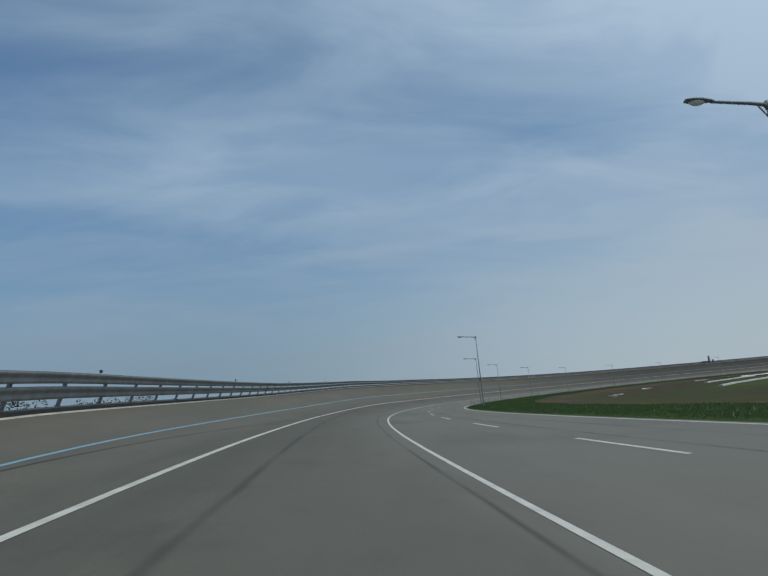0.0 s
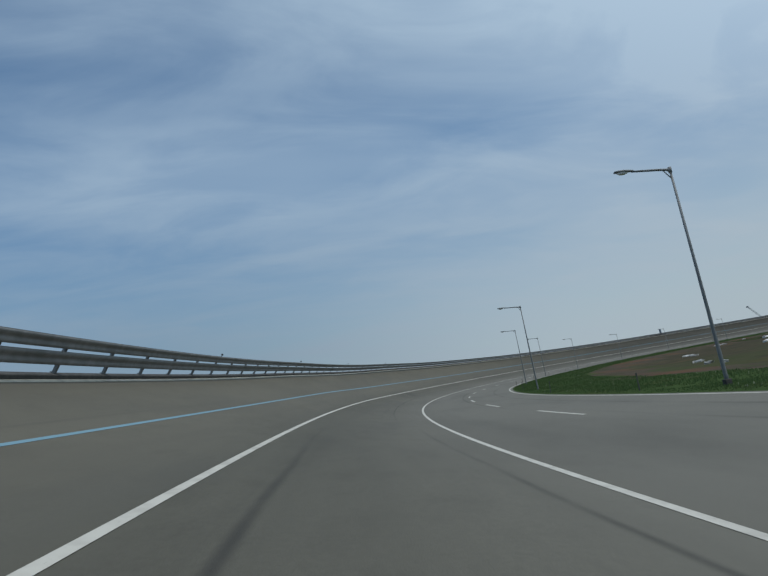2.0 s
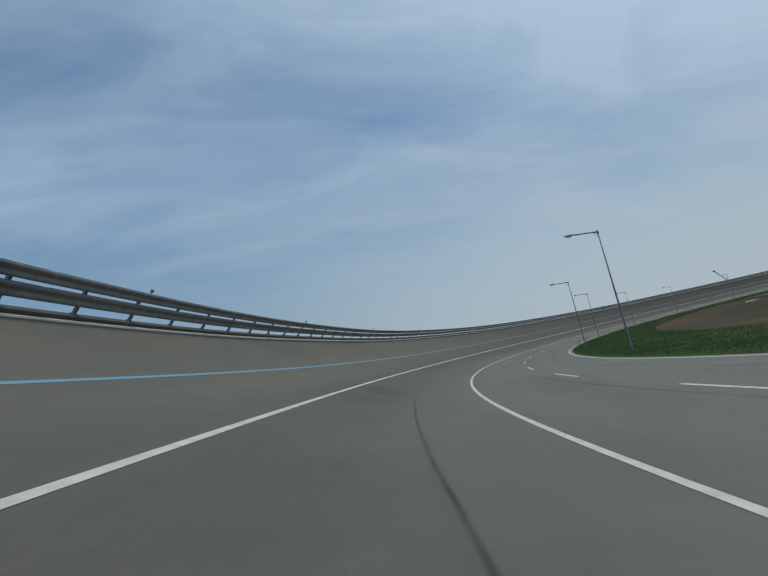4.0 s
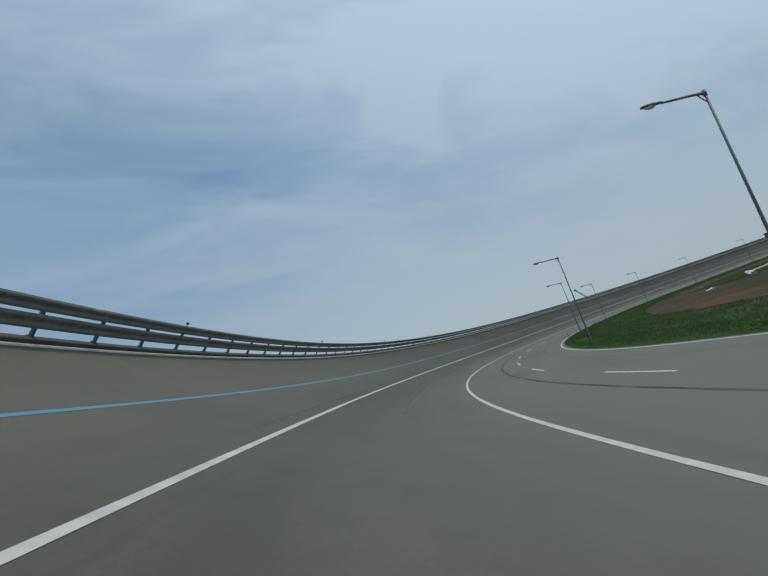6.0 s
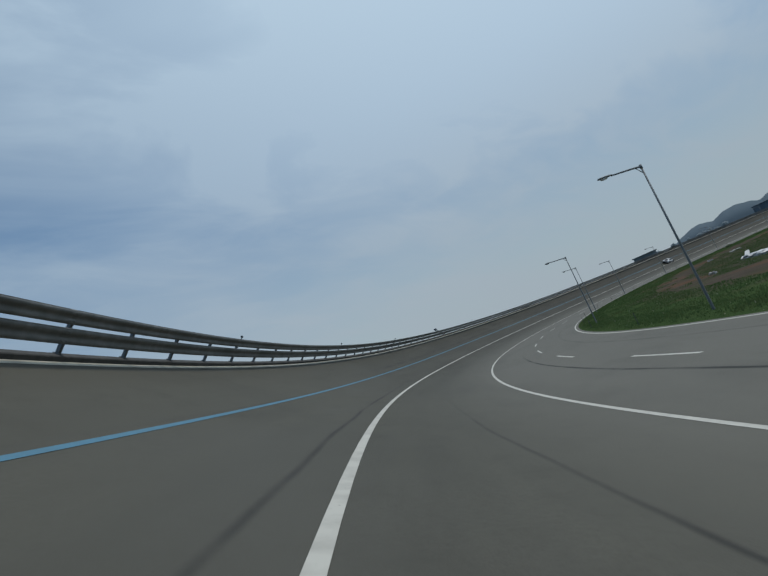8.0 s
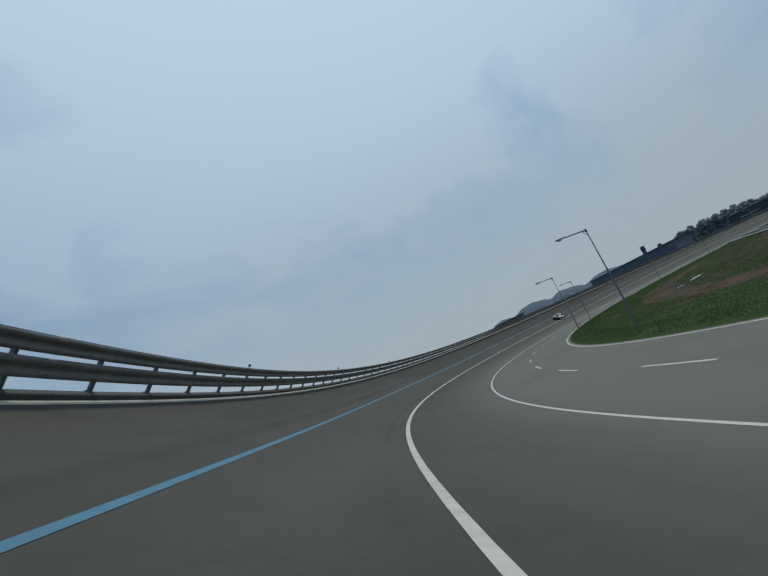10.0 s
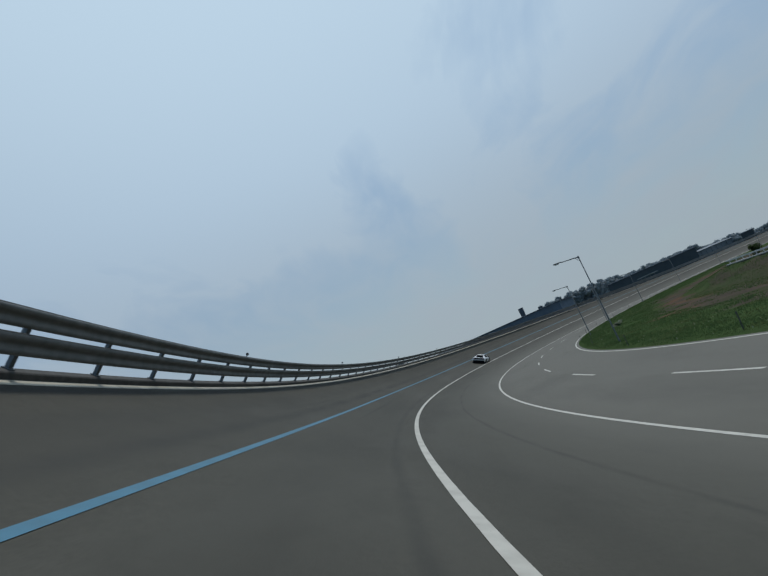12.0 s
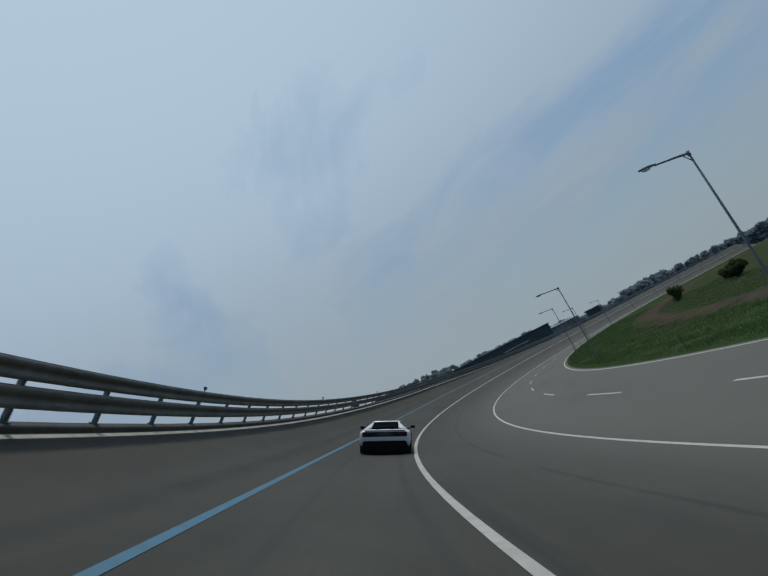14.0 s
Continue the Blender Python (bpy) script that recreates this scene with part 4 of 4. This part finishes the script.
def shrub(x, y, w, h, seed, mat=SHRUB, name="shrub", label="dark green leafy shrub on the verge", count=2600, z=None, leaf=0.3):
    rnd = random.Random(seed)
    z = land_z(x, y) if z is None else z
    ob = tagged(new(name), label, "shrub" if name == "shrub" else "tree", "shrubs" if name == "shrub" else "trees outside the bend")
    ob.matrix_basis = Matrix.Translation((x, y, z))
    bm = bmesh.new()
    tips = []
    for k in range(6):
        a = k * 1.05 + rnd.uniform(-0.3, 0.3)
        tip = Vector((math.cos(a) * w * 0.3, math.sin(a) * w * 0.3, h * rnd.uniform(0.25, 0.80) if name == "shrub" else h * rnd.uniform(0.55, 0.85)))
        tips.append(tip)
        add_tube(bm, [(0, 0, -0.2), (tip.x * 0.35, tip.y * 0.35, h * 0.3), tuple(tip)], [0.05 * h * 0.4, 0.035 * h * 0.4, 0.01], 6)
    part("trunk", bm, BARK, ob)
    verts, faces = [], []
    for tip in tips + [Vector((0, 0, h * 0.8)), Vector((w * 0.1, 0, h * 0.5))]:
        for _ in range(3):
            c = tip + Vector((rnd.uniform(-0.2, 0.2) * w, rnd.uniform(-0.2, 0.2) * w, rnd.uniform(-0.25, 0.12) * h))
            leaf_quads(rnd, c, (w * 0.22, w * 0.22, h * 0.2), count // 24, min(0.07 * h + 0.05, leaf), verts, faces)
    part("crown", mesh_from("crown", verts, faces, mat), None, ob)
    return ob


shrub(359.4, 238.6, 3.4, 3.2, 11)
shrub(368.0, 232.0, 3.0, 2.6, 13)
shrub(382.0, 234.2, 2.6, 3.5, 14, count=1500, leaf=0.22)
shrub(282.8, 304.0, 1.3, 0.6, 15, BLOSSOM, "shrub", "low pale flowering shrub in the grass")
# tops of young trees beyond the rail where the ride starts
for k, (s, out, h) in enumerate(((10, 9, 5.5), (18, 10, 5.7), (24, 9, 5.4), (33, 12, 6.0), (-4, 10, 5.2), (41, 12, 6.2))):
    p = at(s, 11.4)
    th = heading(s)
    shrub(p.x - math.cos(th) * out, p.y + math.sin(th) * out, 3.4, h, 30 + k, YOUNG, "young_tree", "small thinly leaved tree behind the guard rail", 4800, -2.3, 0.075)

# ---- far land: hills, woods and works ----
# the hills' blue-grey base colour has the haze of distance painted in
FAR_HILL = plain("hazy blue hill", (0.115, 0.150, 0.175), (0.135, 0.170, 0.195), 0.004, 1.0, c3=(0.10, 0.135, 0.155), scale3=0.0015, spec=0.0)


def ridge(name, dist, peaks, az0, az1, base_el, seed):
    """A range of hills across the view, dist metres off; peaks: bearing, height in degrees, half width in degrees."""
    verts, faces = [], []
    n = int((az1 - az0) * 5)
    for i in range(n + 1):
        az = az0 + (az1 - az0) * i / n
        el = base_el
        for a, e, wd in peaks:
            x = abs(az - a) / wd
            if x < 1:
                el = max(el, base_el + (e - base_el) * (0.5 + 0.5 * math.cos(math.pi * x)))
        el += 0.10 * noise.fractal(Vector((az * 0.9, seed, 0)), 1.0, 2.0, 5)
        h = math.tan(radians(max(el, 0.05))) * dist
        for rr, z in ((dist, -8), (dist + 0.35 * h, 0.55 * h), (dist + 0.8 * h, h), (dist + 2.2 * h, -8)):
            verts.append((200 + rr * math.sin(radians(az)), 320 + rr * math.cos(radians(az)), z))
    for i in range(n):
        for j in range(3):
            k = i * 4 + j
            faces.append((k, k + 1, k + 5, k + 4))
    tagged(part(name, mesh_from(name, verts, faces, FAR_HILL, smooth=True), None), "hazy blue wooded hills on the horizon", "hills", kind="structure")


ridge("backdrop", 2600, [(78.2, 2.0, 4.6), (81.2, 2.3, 5.5), (84.5, 2.1, 5.0), (88.5, 1.98, 6.0), (38.9, 0.95, 2.2), (97, 1.4, 8)], 20, 175, 0.35, 2.0)

# cladding and roof colours of the far buildings, tinted blue-grey to paint in haze
WORKS = plain("dark blue cladding", (0.105, 0.145, 0.20), (0.13, 0.17, 0.225), 0.3, 0.9, c3=(0.09, 0.12, 0.165), scale3=0.08)
WORKS_DARK = plain("dark grey cladding", (0.060, 0.080, 0.096), (0.075, 0.095, 0.112), 0.3, 0.9, c3=(0.05, 0.068, 0.082), scale3=0.08)
WORKS_GREY = plain("grey plastered wall", (0.17, 0.195, 0.22), (0.21, 0.235, 0.26), 0.3, 0.85, c3=(0.11, 0.13, 0.15), scale3=0.08)
ROOFING = plain("grey roofing", (0.06, 0.078, 0.10), (0.075, 0.095, 0.12), 0.5, 0.9, spec=0.1)
PANE, _n, _l, _b = material("window glass", 0.08)
_b.inputs["Base Color"].default_value = (0.05, 0.065, 0.075, 1)


def works(name, a, b, depth, top, mat, label, bays, pitch=0.0, windows=0):
    """A long shed from a to b, depth metres deep behind that front, with bays, a roof and openings."""
    a, b = Vector((*a, 0)), Vector((*b, 0))
    ln = (b - a).length
    dirv = (b - a).normalized()
    ob = tagged(new(name), label, "building", "far works buildings")
    back = Vector((-dirv.y, dirv.x, 0))
    if back.dot(a - Vector((200, 320, 0))) < 0:
        back = -back
    mm = Matrix(((dirv.x, back.x, 0, a.x), (dirv.y, back.y, 0, a.y), (0, 0, 1, -2.1), (0, 0, 0, 1)))
    if mm.to_3x3().determinant() < 0:
        mm = Matrix(((-dirv.x, back.x, 0, b.x), (-dirv.y, back.y, 0, b.y), (0, 0, 1, -2.1), (0, 0, 0, 1)))
    h = top + 2.1
    eave = h - pitch
    bm = bmesh.new()
    add_box(bm, (ln, depth, eave), Matrix.Translation((ln / 2, depth / 2, eave / 2)))
    part("wall", bm, mat, ob)
    ring = lambda x: [(x, -0.4, eave - 0.25), (x, depth + 0.4, eave - 0.25), (x, depth + 0.4, eave + 0.05), (x, depth / 2, h), (x, -0.4, eave + 0.05)]
    part("roof", loft([ring(-0.5), ring(ln + 0.5)]), WORKS_GREY if mat == WORKS_GREY else ROOFING, ob)
    for k in range(bays + 1):
        part("pilaster", add_box(bmesh.new(), (0.5, 0.25, eave - 0.3), Matrix.Translation((0.25 + (ln - 0.5) * k / bays, -0.125, (eave - 0.3) / 2))), mat, ob)
    for k in range(windows):
        x = ln * (k + 0.5) / windows
        for zf in (0.55, 0.78) if eave > 9 else (0.7,):
            w = part("window", add_box(bmesh.new(), (ln / windows * 0.55, 0.16, 1.5), Matrix.Translation((x, -0.06, eave * zf)), 0.02), WORKS_GREY, ob)
            part("pane", add_box(bmesh.new(), (ln / windows * 0.48, 0.05, 1.25), Matrix.Translation((x, -0.15, eave * zf))), PANE, w)
    ob.matrix_basis = mm
    return ob


works("warehouse", (491.0, 324.0), (470.2, 277.4), 26, 13.0, WORKS, "long dark blue warehouse beyond the banking", 12, 0.6, 0)
works("storage_shed", (510.4, 244.9), (496.8, 203.3), 30, 11.7, WORKS_DARK, "long dark grey shed beyond the banking", 12, 0.6, 0)
works("low_shed", (517.0, 172.0), (514.5, 166.5), 5, 9.0, WORKS_DARK, "low dark shed at the end of the works", 6, 0.4, 0)
works("annex_shed", (513.5, 200.5), (519.0, 176.0), 14, 9.7, WORKS_GREY, "low pale grey shed beside the long dark shed", 8, 0.9, 0)
works("office_block", (340.4, 350.1), (343.4, 341.0), 6, 9.4, WORKS_GREY, "grey flat-roofed office block beyond the banking", 5, 0.1, 5)

# tower with a wider head beside the warehouse
tow = tagged(new("water_tower"), "slim dark concrete tower beside the warehouse", "tower")
tow.matrix_basis = Matrix.Translation((498.5, 291.1, -2.1)) @ Matrix.Rotation(radians(20), 4, "Z") @ Matrix.Scale(0.915, 4)
part("shaft", add_box(bmesh.new(), (1.9, 1.9, 18.4), Matrix.Translation((0, 0, 9.2)), 0.1), WORKS_DARK, tow)
part("head", add_box(bmesh.new(), (2.1, 2.1, 2.8), Matrix.Translation((0, 0, 19.7)), 0.15), WORKS_DARK, tow)
part("parapet", add_box(bmesh.new(), (2.3, 2.3, 0.3), Matrix.Translation((0, 0, 21.2)), 0.05), WORKS_DARK, tow)
small = tagged(new("roof_tank"), "small dark tank on legs beside the tower", "tank")
small.matrix_basis = Matrix.Translation((491.4, 282.9, -2.1)) @ Matrix.Scale(0.90, 4)
for sx in (-0.9, 0.9):
    for sy in (-0.9, 0.9):
        bm = bmesh.new()
        add_tube(bm, [(sx, sy, 0), (sx * 0.9, sy * 0.9, 16.2)], [0.15, 0.14], 8)
        part("leg", bm, WORKS_DARK, small)
bm = bmesh.new()
add_tube(bm, [(0, 0, 16.0), (0, 0, 16.3), (0, 0, 18.0), (0, 0, 18.5)], [1.0, 1.3, 1.3, 0.3], 16)
part("tank", bm, WORKS_DARK, small)

# pale canopy roof before the grey shed
CANOPY = plain("dull pale sheeting", (0.22, 0.25, 0.27), (0.28, 0.31, 0.33), 0.8, 0.8)


def canopy(x, y, turn, length, top, label):
    can = tagged(new("canopy"), label, "canopy", "canopies beyond the banking")
    can.matrix_basis = Matrix.Translation((x, y, -2.1)) @ Matrix.Rotation(radians(turn), 4, "Z")
    part("roof", add_box(bmesh.new(), (length, 4, 0.30), Matrix.Translation((0, 0, top + 1.95)), 0.08), CANOPY, can)
    for k in range(4):
        bm = bmesh.new()
        px = (k / 3 - 0.5) * length * 0.92
        add_tube(bm, [(px, 0, 0), (px, 0, top + 1.9)], [0.14, 0.14], 8)
        part("post", bm, POST_ZINC, can)


canopy(441.6, 246.7, 32.6, 7.5, 7.0, "long pale grey flat canopy on thin posts")
canopy(307.0, 396.5, 74.0, 21.5, 8.7, "long pale flat roof on posts behind the rail")

# crane with a leaning lattice boom
crane = tagged(new("mobile_crane"), "distant mobile crane with a leaning boom", "crane")
crane.matrix_basis = Matrix.Translation((303.1, 420.4, -2.1))
tipv = Vector((-9.0, 7.7, 17.9))
part("carrier", add_box(bmesh.new(), (3.0, 9.0, 1.8), Matrix.Translation((0, 0, 1.4)), 0.2), WORKS_DARK, crane)
part("cab", add_box(bmesh.new(), (2.6, 3.2, 2.2), Matrix.Translation((0, -1, 3.3)), 0.25), WORKS_DARK, crane)
bm = bmesh.new()
foot = Vector((0, 0, 2.6))
for dx, dyy in ((-0.45, -0.45), (0.45, -0.45), (0.45, 0.45), (-0.45, 0.45)):
    add_tube(bm, [foot + Vector((dx, dyy, 0)), tipv + Vector((dx * 0.7, dyy * 0.7, 0))], [0.07, 0.06], 6)
for k in range(14):
    t0, t1 = k / 14, (k + 1) / 14
    s1 = 1 if k % 2 else -1
    add_tube(bm, [foot.lerp(tipv, t0) + Vector((-0.4 * s1, -0.4, 0)), foot.lerp(tipv, t1) + Vector((0.4 * s1, -0.4, 0))], [0.04, 0.04], 5)
    add_tube(bm, [foot.lerp(tipv, t0) + Vector((-0.4 * s1, 0.4, 0)), foot.lerp(tipv, t1) + Vector((0.4 * s1, 0.4, 0))], [0.04, 0.04], 5)
boom = part("boom", bm, WORKS_DARK, crane)
part("boom_head", add_box(bmesh.new(), (0.9, 0.9, 0.8), Matrix.Translation(tipv), 0.1), WORKS_DARK, boom)
for sx in (-1.3, 1.3):
    for yy in (-3, 0, 3):
        bm = bmesh.new()
        add_tube(bm, [(sx - 0.25, yy, 0.6), (sx + 0.25, yy, 0.6)], [0.6, 0.6], 16)
        part("wheel", bm, DARK, crane)

# works chimneys far off
stk = tagged(new("chimney_plant"), "hazy far plant with two short chimneys", "factory")
stk.matrix_basis = Matrix.Translation((448.5, 743.2, -2.1)) @ Matrix.Scale(1.16, 4)
part("hall", add_box(bmesh.new(), (22, 14, 10), Matrix.Translation((0, 0, 5)), 0.2), WORKS_GREY, stk)
part("block", add_box(bmesh.new(), (5, 5, 14.5), Matrix.Translation((-6, 0, 7.2)), 0.2), WORKS_GREY, stk)
for x, h in ((-1, 19.5), (3, 15.5)):
    bm = bmesh.new()
    add_tube(bm, [(x, 0, 0), (x, 0, h * 0.6), (x, 0, h)], [1.5, 1.2, 0.9], 14)
    part("chimney", bm, WORKS_GREY, stk)


# woods, counted by nobody
ICO = bmesh.new()
bmesh.ops.create_icosphere(ICO, subdivisions=2, radius=1.0)
ICO.verts.ensure_lookup_table()
ICO_V, ICO_F = [v.co.copy() for v in ICO.verts], [tuple(v.index for v in f.verts) for f in ICO.faces]
ICO.free()


def clump(rnd, c, r, h, verts, faces):
    """A lumpy mass of foliage with a broken surface."""
    k = len(verts)
    ph = rnd.uniform(0, 50)
    for v in ICO_V:
        q = 1 + 0.5 * noise.noise(v * 1.7 + Vector((ph, 0, 0))) + rnd.uniform(-0.12, 0.12)
        verts.append((c[0] + v.x * r * q, c[1] + v.y * r * q, c[2] + v.z * h * q))
    faces += [tuple(k + i for i in f) for f in ICO_F]


def woods(runs, seed):
    rnd = random.Random(seed)
    verts, faces = [], []
    for (ax, ay), (bx, by), h, n in runs:
        for k in range(n):
            t = (k + rnd.uniform(-0.4, 0.4)) / n
            x, y = ax + (bx - ax) * t + rnd.uniform(-5, 5), ay + (by - ay) * t + rnd.uniform(-5, 5)
            hh = h * rnd.uniform(0.86, 1.1)
            for _ in range(20):
                up = rnd.uniform(0.1, 0.86)
                reach = 3.6 * (1.15 - up)
                c = (x + rnd.uniform(-reach, reach), y + rnd.uniform(-reach, reach), -2.1 + hh * up)
                clump(rnd, c, rnd.uniform(0.9, 1.7), rnd.uniform(0.8, 1.4), verts, faces)
                leaf_quads(rnd, c, (1.9, 1.9, 1.6), 14, 0.36, verts, faces)
    tagged(part("far_woods", mesh_from("far_woods", verts, faces, FAR_TREE, smooth=True), None), "belt of far trees, haze painted into their pale blue-grey leaves", "trees", kind="stuff")


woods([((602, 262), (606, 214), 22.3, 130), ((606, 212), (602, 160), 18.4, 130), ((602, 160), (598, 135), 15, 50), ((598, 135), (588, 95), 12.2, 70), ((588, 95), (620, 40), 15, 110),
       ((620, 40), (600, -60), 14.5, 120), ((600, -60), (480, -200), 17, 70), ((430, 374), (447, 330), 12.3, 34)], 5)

# ---- grass on the verge ----
def grass_material():
    m, n, l, b = material("grass blades", 0.9, spec=0.15)
    g = n.new("ShaderNodeNewGeometry")
    vec = n.new("ShaderNodeTexCoord").outputs["Object"]
    col = mixed(n, l, g.outputs["Random Per Island"], (0.082, 0.132, 0.050), (0.096, 0.150, 0.058))
    col = mixed(n, l, noise_of(n, l, vec, 0.25, 4, lo=0.48, hi=0.7), col, (0.110, 0.140, 0.058))
    rare = n.new("ShaderNodeMath")
    rare.operation = "GREATER_THAN"
    l.new(g.outputs["Random Per Island"], rare.inputs[0])
    rare.inputs[1].default_value = 0.993
    col = mixed(n, l, rare.outputs[0], col, (0.34, 0.36, 0.24))    # seed heads and small flowers
    through_leaf(n, l, col)
    return m


def grass(s0, s1, d0, d1, count, tall, seed):
    rng = np.random.default_rng(seed)
    s = rng.uniform(s0, s1, count)
    u = rng.uniform(0, 1, count)
    d = d0 + (d1 - d0) * u
    verts, faces = [], []
    for i in range(count):
        clump = noise.noise(Vector((s[i] * 0.25, d[i] * 0.4, seed)))
        if clump < -0.45 and u[i] > 0.3 or seed == 3 and abs(d[i] + 24.5 + 4 * clump) < 2.2:
            continue
        p = at(float(s[i]), float(d[i]))
        z = ground_z(float(s[i]), float(d[i])) - 0.03
        h = tall * (0.55 + 0.8 * max(clump, -0.3) + 0.5 * rng.random()) * (0.5 + 0.5 * min(1.0, 4 * u[i]))
        a = rng.uniform(0, 6.283)
        lean = rng.uniform(0.1, 0.5) * h
        b = a + rng.uniform(-0.8, 0.8)
        w = 0.03 + 0.035 * rng.random()
        ca, sa = math.cos(a) * w, math.sin(a) * w
        k = len(verts)
        verts += [(p.x - ca, p.y - sa, z), (p.x + ca, p.y + sa, z), (p.x + math.cos(b + 1.57) * lean, p.y + math.sin(b + 1.57) * lean, z + h)]
        faces.append((k, k + 1, k + 2))
    return verts, faces


GRASS = grass_material()
v, f = [], []
for s0, s1, d0, d1, n, tall, seed in ((-40, 620, -9.65, -13.2, 110000, 0.14, 1), (-40, 620, -12.0, -21.0, 110000, 0.18, 2), (300, 620, -20.5, -44.0, 80000, 0.20, 3)):
    vv, ff = grass(s0, s1, d0, d1, n, tall, seed)
    o = len(v)
    v += vv
    f += [(a + o, b + o, c + o) for a, b, c in ff]
tagged(part("grass", mesh_from("grass", v, f, GRASS), None), "rough green grass along the inner edge line", "grass", kind="stuff")
